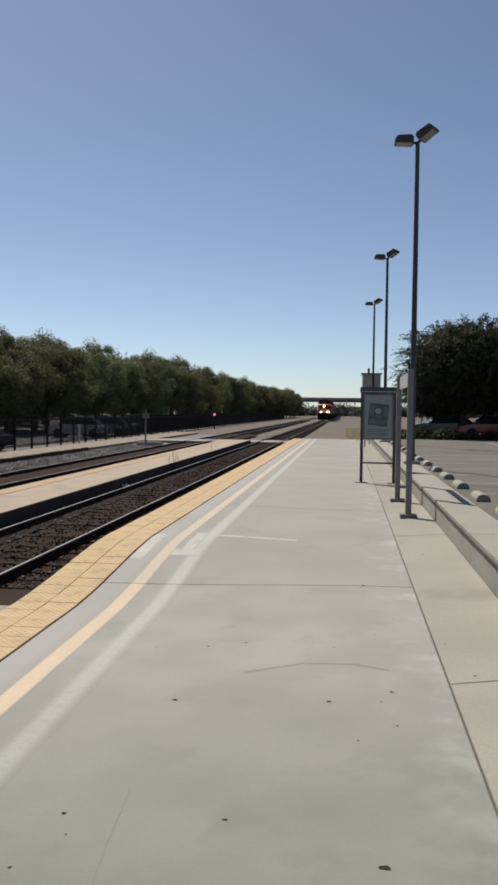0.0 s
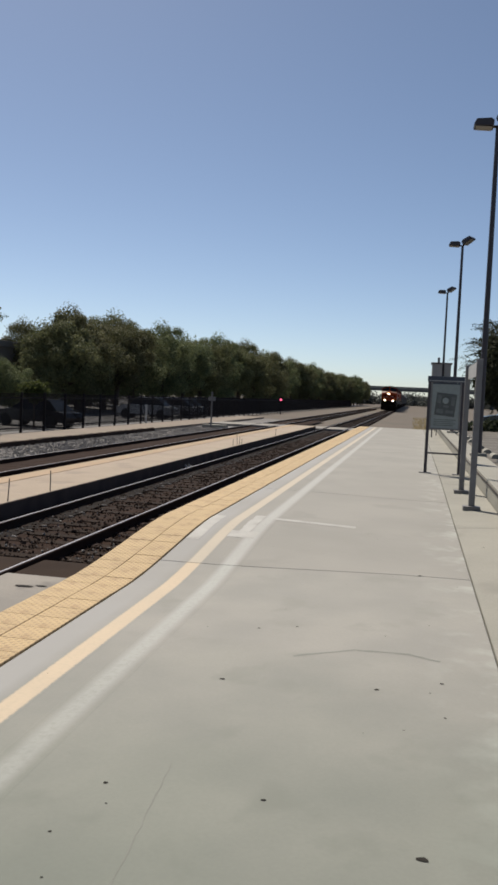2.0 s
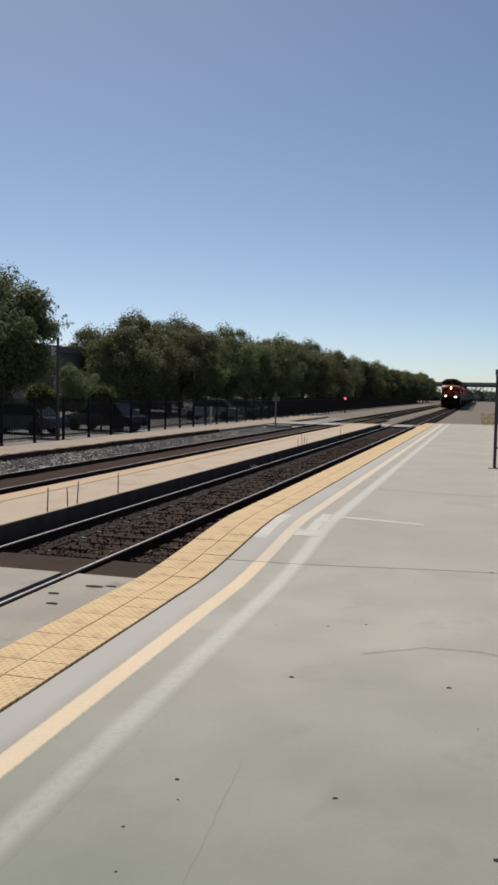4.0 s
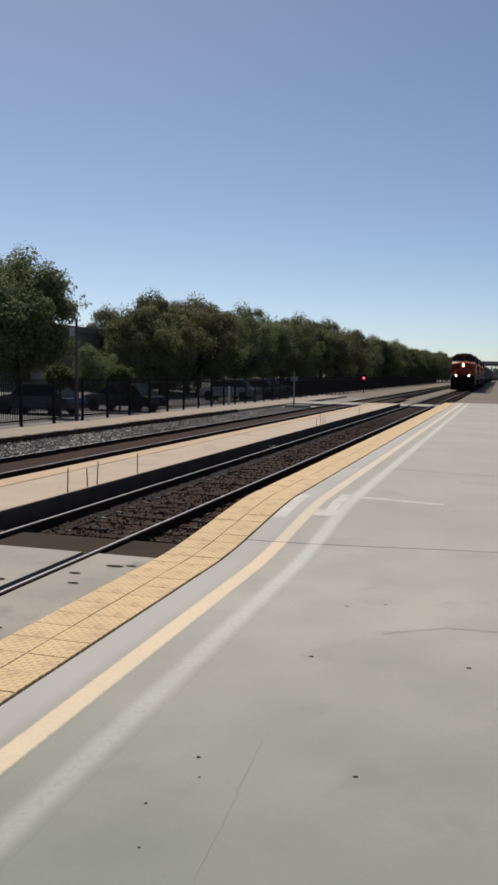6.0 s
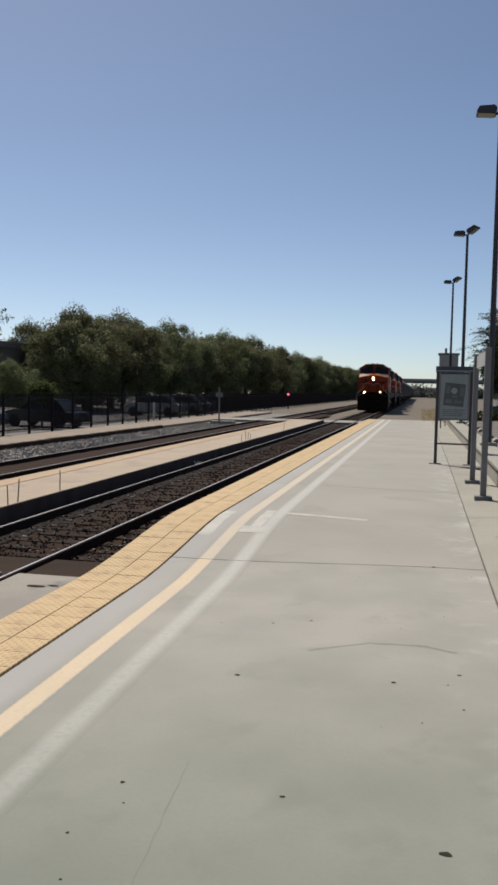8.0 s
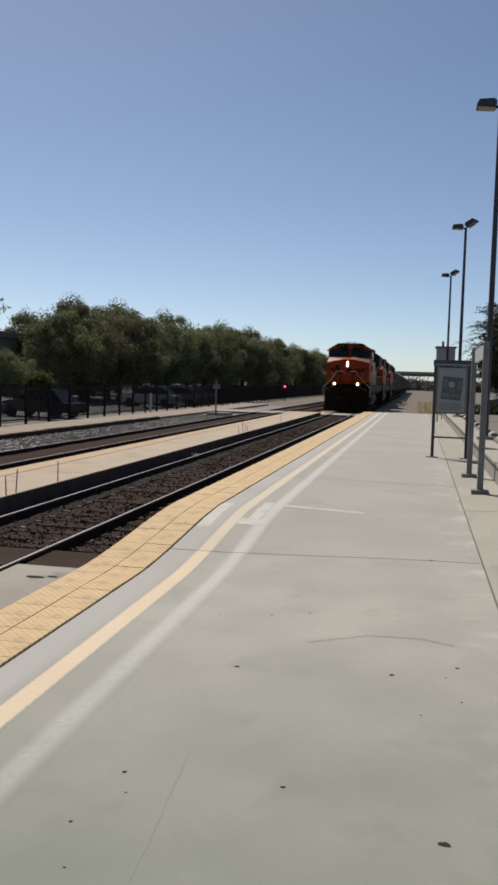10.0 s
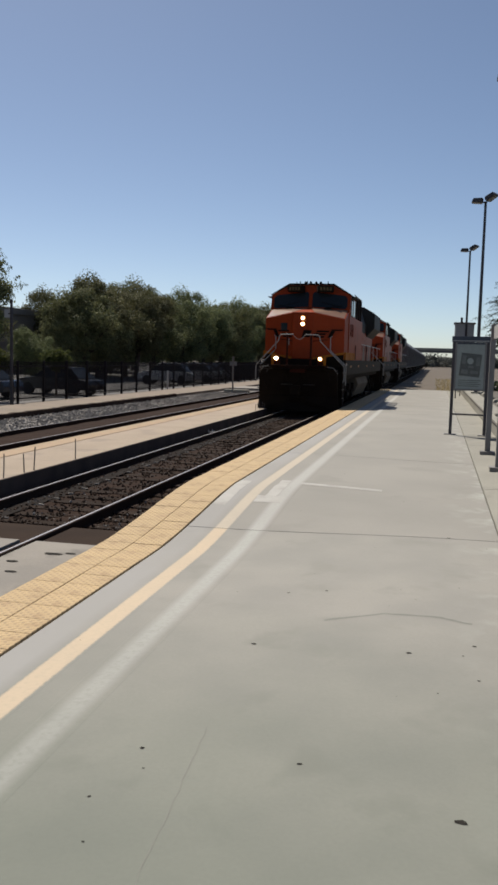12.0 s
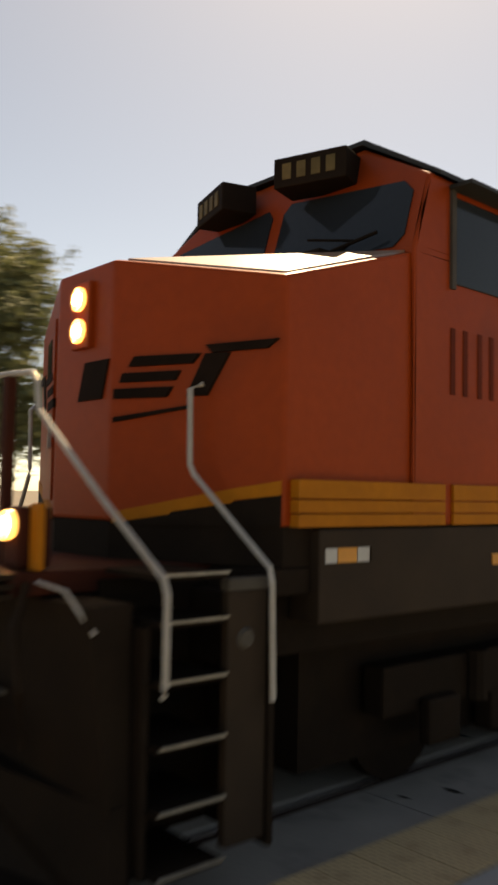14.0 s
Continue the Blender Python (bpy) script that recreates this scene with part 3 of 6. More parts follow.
def gum_spots():
    rng = random.Random(3)
    bm = bmesh.new()
    spots = [(-1.014, 5.33, 0.018), (0.004, 5.33, 0.018), (-1.231, 3.735, 0.012), (0.276, 3.37, 0.024), (-0.45, 3.72, 0.012), (-1.3, 3.25, 0.008), (0.42, 5.55, 0.012), (0.42, 4.95, 0.009), (-1.0, 6.6, 0.012), (-0.7, 6.7, 0.012), (1.25, 5.75, 0.016), (0.3, 8.9, 0.018), (1.1, 10.8, 0.018), (1.02, 5.9, 0.014)]
    spots += [(rng.uniform(-2.3, 1.4), rng.uniform(2.5, 16), rng.uniform(0.003, 0.007)) for _ in range(45)]
    for x, y, r in spots:
        ring = []
        for k in range(9):
            a = 2 * math.pi * k / 9
            q = r * rng.uniform(0.65, 1.15)
            ring.append(bm.verts.new((x + 1.2 * q * math.cos(a), y + 0.9 * q * math.sin(a), zp(y + 0.9 * q * math.sin(a), x) + 0.002)))
        bm.faces.new(ring)
    tagged(part("gum_spots", bm, GUM), "small dark gum and tar spots on the concrete", "stain", kind="stuff")
    bm = bmesh.new()
    for x, y, a, b in ((-3.52, 7.54, 0.10, 0.05), (-3.36, 7.6, 0.06, 0.03), (-3.75, 7.15, 0.07, 0.04), (-3.58, 6.8, 0.06, 0.035), (-3.5, 5.4, 0.08, 0.04), (-4.3, 6.7, 0.07, 0.04), (-4.9, 7.1, 0.06, 0.04), (-3.65, 5.0, 0.05, 0.03)):
        ring = [bm.verts.new((x + 1.0 * a * rng.uniform(0.8, 1.1) * math.cos(2 * math.pi * k / 10), y + 0.8 * b * rng.uniform(0.8, 1.1) * math.sin(2 * math.pi * k / 10), 0.004)) for k in range(10)]
        bm.faces.new(ring)
    tagged(part("lifting_holes", bm, GUM), "dark filled lifting holes in the crossing panels", "stain", kind="stuff")


def retaining_wall():
    root = tagged(empty("retaining_wall"), "low pale concrete retaining wall with a walkway on top beside the platform", "wall", kind="structure")
    cuts = [-14, -8, -2, 4, 10.05, 16, 22, 28, 34, 40, 46, 53, 60]
    for a, b in zip(cuts, cuts[1:]):
        bm = bmesh.new()
        box(bm, WALL_X, 2.13, a + 0.005, b - 0.005, -0.4, 0.58)
        part("wall_section", bm, CONCRETE_B, root, bevel=0.012)
    # thin dark bar added to draw the shadow line under the coping
    boxes("rub_strip", COPING_SHADE, root, (WALL_X - 0.02, WALL_X + 0.01, -14, 60, 0.505, 0.53), label="dark strip along the wall face standing in for the coping's shadow", bevel=0.004)
    return root


def parking_lot():
    boxes_bm = bmesh.new()
    box(boxes_bm, 2.13, 60, -40, 49.5, -0.3, 0.45)
    box(boxes_bm, 3.4, 60, 49.51, 80, -0.3, 0.45)
    tagged(part("parking_pavement", boxes_bm, ASPHALT), "sun-bleached asphalt of the car park", "pavement", kind="structure")
    bm = bmesh.new()
    for k in range(-4, 13):
        y = 14.1 + 2.49 * k
        box(bm, 2.7, 7.6, y - 0.05, y + 0.05, 0.45, 0.454)
    for x0, x1, y0, y1 in ((9, 22, 31.0, 31.12), (7.6, 7.7, -20, 46)):
        box(bm, x0, x1, y0, y1, 0.45, 0.4545)
    tagged(part("stall_lines", bm, LOT_WHITE), "faded white parking stall lines on the asphalt", "road marking", kind="structure")
    # dark lines of uneven width across the asphalt
    bm = bmesh.new()
    rng = random.Random(4)
    for x0, y0, x1, y1 in ((2.6, 18.4, 5.4, 17.3), (6, 26, 9, 27.0), (7, 30, 12, 29), (4, 33, 8, 36)):
        for s in range(12):
            a, b = s / 12, (s + 1) / 12
            w = rng.uniform(0.02, 0.05)
            px, py = x0 + (x1 - x0) * a, y0 + (y1 - y0) * a
            qx, qy = x0 + (x1 - x0) * b, y0 + (y1 - y0) * b
            bm.faces.new([bm.verts.new(v) for v in ((px, py - w, 0.4535), (qx, qy - w, 0.4535), (qx, qy + w, 0.4535), (px, py + w, 0.4535))])
    tagged(part("tar_seams", bm, GUM), "dark uneven lines across the asphalt", "stain", kind="stuff")


def wheel_stop():
    bm = bmesh.new()
    out = [(-0.13, 0), (0.13, 0), (0.12, 0.06), (0.08, 0.11), (0.027, 0.13), (-0.027, 0.13), (-0.08, 0.11), (-0.12, 0.06)]
    prism(bm, out, "y", -0.4, 0.4)
    root = tagged(part("wheel_stop", bm, CONCRETE_B, bevel=0.012), "rounded pale concrete wheel stop on the asphalt", "wheel stop", "wheel stops")
    root.matrix_basis = pose(2.53, 15.45, 0.45)
    for k in range(-3, 13):
        if k:
            copy_thing(root, pose(2.53 + 0.015 * math.sin(5 * k), 15.45 + 2.49 * k, 0.45, 0, 0, 1.5 * math.sin(7 * k)))


# ---- railway ----
def rail_mesh(y0, y1):
    bm = bmesh.new()
    out = [(-0.07, -0.17), (0.07, -0.17), (0.07, -0.155), (0.012, -0.14), (0.012, -0.045), (0.036, -0.035), (0.036, -0.008), (0.03, -0.0022), (-0.03, -0.0022), (-0.036, -0.008), (-0.036, -0.035), (-0.012, -0.045), (-0.012, -0.14), (-0.07, -0.155)]
    prism(bm, out, "y", y0, y1)
    return bm


def track(name, xc, label):
    root = tagged(empty(name, pose(xc, 0, 0)), label, "railway track", kind="structure")
    for s in (-1, 1):
        r = part("rail", rail_mesh(-40, 420), RAIL_SIDE, root)
        r.location.x = s * 0.7525
        bm = bmesh.new()
        prism(bm, [(-0.012, -0.002), (0.012, -0.002), (0.009, 0.0), (-0.009, 0.0)], "y", -40, 420)
        h = part("rail_head", bm, RAIL_TOP, r, "worn bright rail head")
    bm = bmesh.new()
    box(bm, -1.3, 1.3, -0.115, 0.115, -0.36, -0.128)
    me = mesh_of(bm, "tie", TIE, 0.01)
    rng = random.Random(int(-xc * 10))
    y = -3.0
    while y < 60:
        if not (1.6 < y < 8.2 or 53.8 < y < 58.3):
            t = new("tie", me)
            t.parent = root
            t.matrix_basis = pose(rng.uniform(-0.04, 0.04), y, rng.uniform(-0.008, 0.008), 0, 0, rng.uniform(-0.8, 0.8))
        y += 0.5 + rng.uniform(-0.02, 0.02)
    bm = bmesh.new()
    while y < 200:
        box(bm, -1.3, 1.3, y - 0.115, y + 0.115, -0.36, -0.128)
        y += 0.5
    tagged(part("far_ties", bm, TIE, root), kind="stuff")
    bm = bmesh.new()
    y = -3.0
    while y < 30:
        for s in (-0.7525, 0.7525):
            if not 1.6 < y < 8.2:
                box(bm, s - 0.13, s + 0.13, y - 0.09, y + 0.09, -0.13, -0.118)
        y += 0.5
    tagged(part("tie_plates", bm, RAIL_SIDE, root, "rusty steel tie plates"), kind="stuff")
    return root


def crossing(name, y0, y1, xs, label, material):
    root = tagged(empty(name), label, "crossing", kind="structure")
    for x0, x1 in xs:
        n = max(1, round((y1 - y0) / 3.2))
        for i in range(n):
            a, b = y0 + (y1 - y0) * i / n, y0 + (y1 - y0) * (i + 1) / n
            bm = bmesh.new()
            box(bm, x0, x1, a + 0.006, b - 0.006, -0.3, -0.002)
            part("panel", bm, material, root, bevel=0.008)
    return root


def island():
    root = tagged(empty("island_platform"), "narrow sandy concrete island between the two tracks", "platform", kind="structure")
    cuts = [8.3, 15, 22, 29, 36, 43, 53.6]
    for a, b in zip(cuts, cuts[1:]):
        bm = bmesh.new()
        box(bm, -7.66, -7.2, a + 0.006, b - 0.006, -0.4, 0.15)
        part("slab", bm, SAND, root, "orange-tan strip of the island", bevel=0.008)
        bm = bmesh.new()
        box(bm, -7.185, -5.95, a + 0.006, b - 0.006, -0.4, 0.146)
        part("slab", bm, SAND_PALE, root, "paler concrete strip of the island", bevel=0.012)
    # added dark sheet that paints the shade of the island's face
    boxes("island_face", CONCRETE_DIRT_SHADE, root, (-5.949, -5.93, 8.3, 53.6, -0.4, 0.138), label="dark sheet on the island edge face, painted for its shade")
    boxes("groove", CONCRETE_DIRT_SHADE, root, (-7.1995, -7.1855, 8.3, 53.6, -0.4, 0.135), label="dark expansion groove along the slab")
    return root


def island_stakes():
    bm = bmesh.new()
    tube(bm, [(0, 0, 0), (0.002, 0, 0.2), (0, 0, 0.38)], [0.009, 0.009, 0.008], 6)
    rng = random.Random(12)
    me = mesh_of(bm, "stake", STEEL_DARK)
    for y in (11.08, 11.71, 12.03, 13.59, 28.7, 29.43, 29.8, 30.2, 37.9):
        ob = tagged(new("stake", me), "thin rusty steel stake on the island edge", "stake", "stakes along the island")
        ob.matrix_basis = pose(-5.99, y, 0.14, rng.uniform(-4, 4), rng.uniform(-4, 4), 0) @ Matrix.Diagonal((1, 1, rng.uniform(0.55, 1.15), 1))
    bm = bmesh.new()
    for k in range(8):
        a = k * 0.8
        tube(bm, [(0, 0, 0), (0.04 * math.cos(a), 0.04 * math.sin(a), 0.08), (0.1 * math.cos(a), 0.1 * math.sin(a), 0.1 + 0.02 * (k % 3))], [0.012, 0.02, 0.006], 5)
    ob = tagged(part("litter", bm, WHITE_METAL), "crumpled white paper litter beside the rail", "litter")
    ob.matrix_basis = pose(-5.75, 21.9, -0.2) @ Matrix.Diagonal((1, 1, 1.6, 1))


# ---- station furniture ----
def info_case():
    root = tagged(empty("poster_case", pose(0.5, 21.02, 0.25, 0, 0, -6)), "free-standing dark steel poster case with a glazed notice on two legs", "notice board")
    for x in (0.0, 0.8):
        leg = boxes("leg", STEEL_DARK, root, (x - 0.035, x + 0.035, -0.04, 0.04, 0, 2.36), bevel=0.006)
        boxes("foot_plate", STEEL_GREY, leg, (x - 0.14, x + 0.14, -0.1, 0.1, 0, 0.02), bevel=0.004)
    boxes("header", STEEL_BLUE, root, (-0.05, 0.85, -0.06, 0.06, 2.24, 2.38), label="dark navy header bar", bevel=0.008)
    boxes("header_stripe", WHITE_METAL, root, (-0.02, 0.82, -0.064, -0.06, 2.262, 2.278), label="thin pale stripe on the header")
    boxes("crossbar", STEEL_DARK, root, (0.036, 0.764, -0.025, 0.025, 0.48, 0.52), bevel=0.006)
    boxes("case_frame", STEEL_GREY, root, (0.036, 0.075, -0.045, 0.045, 1.08, 2.238), (0.725, 0.764, -0.045, 0.045, 1.08, 2.238), (0.0751, 0.7249, -0.045, 0.045, 1.08, 1.12), label="grey metal case frame")
    boxes("poster", POSTER_BASE, root, (0.0755, 0.7245, -0.03, 0.03, 1.121, 2.236), label="grey-green poster")
    tilt = pose(0.405, 0, 1.695, 0, 5, 0)
    bm = bmesh.new()
    box(bm, -0.24, 0.24, -0.033, -0.03, -0.275, 0.275, tilt)
    pr = part("print", bm, POSTER_DARK, root, "dark picture on the poster")
    for x0, x1, z0, z1 in ((-0.2, -0.04, -0.22, -0.12), (0.02, 0.2, -0.2, -0.13), (-0.21, -0.12, 0.02, 0.22), (0.12, 0.21, 0.0, 0.2), (-0.05, 0.08, -0.07, -0.02)):
        bm = bmesh.new()
        box(bm, x0, x1, -0.0345, -0.033, z0, z1, tilt)
        part("picture_patch", bm, POSTER_MID, pr)
    boxes("poster_top", STEEL_BLUE, root, (0.0755, 0.7245, -0.032, -0.03, 2.19, 2.236), label="navy band across the poster top")
    bm = bmesh.new()
    ring = [bm.verts.new((0.40 + 0.075 * math.cos(a * math.pi / 10), -0.0345, 1.79 + 0.075 * math.sin(a * math.pi / 10))) for a in range(20)]
    bm.faces.new(ring)
    part("emblem", bm, POSTER_BASE, root, "pale round emblem on the picture")
    boxes("text_bar", POSTER_DARK, root, *[(0.14, 0.66 - 0.05 * (k % 2), -0.0325, -0.03, 1.32 - 0.045 * k, 1.335 - 0.045 * k) for k in range(4)], label="lines of small print")
    return root


def name_sign():
    root = tagged(empty("platform_sign", pose(1.175, 14.4, 0.21)), "white platform sign seen edge-on between two grey steel posts", "sign")
    for x, y, z in ((0.0, 0.0, 0.0), (-0.03, 2.5, 0.008)):
        post = boxes("post", STEEL_GREY, root, (x - 0.05, x + 0.05, y - 0.05, y + 0.05, z, 2.53), bevel=0.01)
        boxes("base_plate", STEEL_GREY, post, (x - 0.14, x + 0.14, y - 0.12, y + 0.12, z - 0.02, z + 0.075), bevel=0.008)
    boxes("board", WHITE_METAL, root, (-0.03, 0.0, 0.0505, 2.4495, 2.25, 2.49), label="white enamelled sign board", bevel=0.003)
    return root


def street_lamp():
    H = 8.9
    root = tagged(empty("street_lamp"), "tall dark steel lamp post with two angled floodlight heads", "lamp post", "lamp posts along the platform")
    boxes("base", CONCRETE_B, root, (-0.22, 0.22, -0.22, 0.22, -0.84, 0.08), label="concrete footing", bevel=0.02)
    bm = bmesh.new()
    tube(bm, [(0, 0, 0.08), (0, 0, 4), (0, 0, H)], [0.088, 0.075, 0.058], 12)
    part("pole", bm, STEEL_DARK, root, smooth=False)
    for k, (turn, tilt) in enumerate(((180, 4), (-28, 32))):
        h = empty("lamp_head", pose(0, 0, H - 0.05, 0, 0, turn) @ pose(0, 0, 0, 0, -tilt, 0))
        h.parent = root
        boxes("arm", STEEL_DARK, h, (0.02, 0.16, -0.03, 0.03, 0.0, 0.06))
        bm = bmesh.new()
        prism(bm, [(0.12, 0.0), (0.62, -0.02), (0.64, 0.03), (0.58, 0.16), (0.2, 0.2), (0.12, 0.14)], "y", -0.23, 0.23)
        part("housing", bm, STEEL_DARK, h, bevel=0.012)
        boxes("lens", LAMP_LENS, h, (0.16, 0.58, -0.19, 0.19, -0.032, -0.024), label="pale glass lamp lens")
    return root


def hut():
    root = tagged(empty("equipment_hut", pose(1.25, 59, GROUND)), "tall pale grey equipment cabinet beyond the platform end", "cabinet")
    boxes("body", WHITE_METAL, root, (0, 1.25, 0, 1.5, 0, 4.9), bevel=0.03)
    boxes("roof", STEEL_GREY, root, (-0.08, 1.33, -0.08, 1.58, 4.9, 5.0), bevel=0.01)
    boxes("door", STEEL_GREY, root, (0.3, 1.0, -0.03, 0, 0.2, 2.2), bevel=0.005)
    boxes("vent", STEEL_DARK, root, (0.35, 0.5, 0.4, 0.6, 5.0, 5.35))
    return root


def handrail():
    root = tagged(empty("handrail", pose(1.1, 43.0, 0.25)), "dark bent pipe handrail at the far end of the platform", "handrail")
    bm = bmesh.new()
    tube(bm, [(0, 0, 0), (0, 0, 0.75), (0.05, 0.05, 0.86), (0.3, 3, 0.9), (0.35, 8.5, 0.9)], 0.03, 8)
    part("rail_pipe", bm, STEEL_DARK, root)
    for y in (3.0, 8.5):
        bm = bmesh.new()
        tube(bm, [(0.3 if y < 5 else 0.35, y, 0), (0.3 if y < 5 else 0.35, y, 0.9)], 0.025, 8)
        part("post", bm, STEEL_DARK, root)
    return root


def trackside_posts():
    root = tagged(empty("milepost", pose(-11.84, 49.5, GROUND)), "weathered steel trackside marker post with a cross plate", "post")
    bm = bmesh.new()
    tube(bm, [(0, 0, 0), (0, 0, 2.3)], 0.05, 8)
    part("post", bm, STEEL_GREY, root)
    boxes("plate", STEEL_GREY, root, (-0.22, 0.22, -0.02, 0.02, 1.75, 2.0), bevel=0.004)
    root = tagged(empty("marker_post", pose(-15.8, 49.0, GROUND)), "short white marker post by the path", "post")
    bm = bmesh.new()
    tube(bm, [(0, 0, 0), (0, 0, 1.35)], 0.06, 8)
    part("post", bm, WHITE_METAL, root)
    root = tagged(empty("dwarf_signal", pose(-15.6, 100.5, GROUND)), "low trackside signal showing a red light", "signal")
    boxes("mast", BLACK_IRON, root, (-0.06, 0.06, -0.06, 0.06, 0, 1.5))
    boxes("signal_head", BLACK_IRON, root, (-0.22, 0.22, -0.1, 0.12, 1.5, 2.1), bevel=0.02)
    bm = bmesh.new()
    tube(bm, [(0, -0.101, 1.78), (0, -0.14, 1.78)], 0.14, 16)
    part("signal_lens", bm, RED_GLOW, root, "glowing red lens")
    boxes("plinth", CONCRETE_B, tagged(empty("concrete_plinth", pose(-11.9, 49.9, GROUND)), "low concrete plinth beside the marker post", "plinth"), (-0.6, 0.9, 0, 0.6, 0, 0.3), bevel=0.02)


def sign_pole():
    root = tagged(empty("sign_pole", pose(-16.85, 31.6, GROUND)), "slim dark steel pole with a small white sign at the fence", "pole")
    bm = bmesh.new()
    tube(bm, [(0, 0, 0), (0, 0, 2.2), (0, 0, 4.35)], [0.075, 0.065, 0.055], 10)
    part("pole", bm, STEEL_DARK, root)
    boxes("sign_plate", WHITE_METAL, root, (-0.3, -0.06, -0.03, -0.01, 3.62, 3.95), label="small white sign plate", bevel=0.006)
    boxes("bracket", STEEL_DARK, root, (-0.12, 0.07, -0.05, 0.05, 3.75, 3.8))
    return root


def path_lip():
    """Broken dark edge of old paving along the ballast, shade put into colour."""
    rng = random.Random(23)
    bm = bmesh.new()
    rows = []
    y = -6.0
    while y < 42:
        w, h = rng.uniform(0.06, 0.22), rng.uniform(0.012, 0.05)
        rows.append([bm.verts.new(q) for q in ((-13.16 - w * 0.4, y, 0.002), (-13.14 - w * 0.2, y, h), (-13.06 + w * 0.3, y, h * 0.7), (-13.0 + w * 0.4, y, -0.2))])
        y += rng.uniform(0.2, 0.5)
    for a, b in zip(rows, rows[1:]):
        for k in range(3):
            bm.faces.new((a[k], a[k + 1], b[k + 1], b[k]))
    tagged(part("paving_edge", bm, APRON), "broken edge of old paving along the ballast, its shade painted dark", "paving edge", kind="stuff")


def track_wear():
    """Black strips beside the near rails and pale worn tie ends that catch the light."""
    rng = random.Random(29)
    rough_bed("oil_strip", -5.5, -5.2, 8.96, 54, -0.118, BALLAST_BLACK, "black ballast strip inside the rail", 0.012, 31)
    bm = bmesh.new()
    y = 9.1
    while y < 30:
        if rng.random() < 0.85:
            m = pose(-5.17 + rng.uniform(-0.02, 0.02), y + rng.uniform(-0.03, 0.03), -0.112, 0, rng.uniform(-8, 8), rng.uniform(-14, 14))
            box(bm, -0.05 * rng.uniform(0.4, 1.3), 0.045, -0.018, 0.02, -0.012, 0.006, m)
        y += 0.5
    tagged(part("rail_clips", bm, STONE_GREY), "pale worn steel clips at the tie plates", "rail clip", kind="stuff")
    bm = bmesh.new()
    for _ in range(60):
        x, y0 = rng.uniform(-3.26, -3.22), rng.uniform(11.0, 12.6)
        h, a = rng.uniform(0.1, 0.28), rng.uniform(0, 6.28)
        bm.faces.new([bm.verts.new(q) for q in ((x, y0, -0.14), (x + 0.02, y0 + 0.02, -0.14), (x - 0.04 + 0.05 * math.cos(a), y0 + 0.05 * math.sin(a), -0.14 + h))])
    tagged(part("weeds", bm, WEED), "sparse green weeds at the foot of the platform edge", "weeds", kind="stuff")


def fence():
    root = tagged(empty("iron_fence", pose(-17.0, 0, 0)), "black iron picket fence along the car park", "fence")
    bm = bmesh.new()
    box(bm, -0.05, 0.05, -0.05, 0.05, GROUND, 1.62)
    me = mesh_of(bm, "post", BLACK_IRON, 0.008)
    y = -18.0
    while y < 235:
        p = new("post", me)
        p.parent = root
        p.location = (0, y, 0)
        y += 2.4
    boxes("fence_rail", BLACK_IRON, root, (-0.02, 0.02, -18, 235, 1.35, 1.4))
    boxes("fence_rail", BLACK_IRON, root, (-0.02, 0.02, -18, 235, 0.0, 0.05))
    bm = bmesh.new()
    y = -6.0
    while y < 110:
        y += 0.115
        box(bm, -0.011, 0.011, y - 0.011, y + 0.011, -0.1, 1.58)
    y = 110.0
    while y < 235:
        y += 0.23
        box(bm, -0.02, 0.02, y - 0.022, y + 0.022, -0.1, 1.58)
    tagged(part("picket_infill", bm, BLACK_IRON, root), kind="stuff")


# ---- plants ----
def crown_mesh(name, blobs, leaves, size, material, seed, shell=0.55):
    rng = random.Random(seed)
    verts, faces = [], []
    total = sum(b[3] * b[4] for b in blobs)
    for bx, by, bz, r, h in blobs:
        n = int(leaves * r * h / total)
        for _ in range(n):
            d = Vector((rng.gauss(0, 1), rng.gauss(0, 1), rng.gauss(0, 1))).normalized()
            k = rng.uniform(shell, 1.0) if rng.random() < 0.9 else rng.uniform(1.0, 1.18)
            k *= 0.82 + 0.3 * noise.noise(Vector((d.x * 2 + bx, d.y * 2 + by, d.z * 2 + bz + seed)))
            c = Vector((bx + d.x * r * k, by + d.y * r * k, bz + d.z * h * k))
            e = Euler((rng.uniform(-1.1, 1.1), rng.uniform(-1.1, 1.1), rng.uniform(0, 6.28))).to_matrix()
            s = size * rng.uniform(0.6, 1.3)
            i = len(verts)
            for p in ((-1, 0, 0), (0, -0.5, 0.12), (1, 0, 0), (0, 0.5, 0.12)):
                verts.append(tuple(c + e @ (Vector(p) * s)))
            faces.append((i, i + 1, i + 2, i + 3))
    me = bpy.data.meshes.new(name)
    me.from_pydata(verts, [], faces)
    me.materials.append(material)
    return me


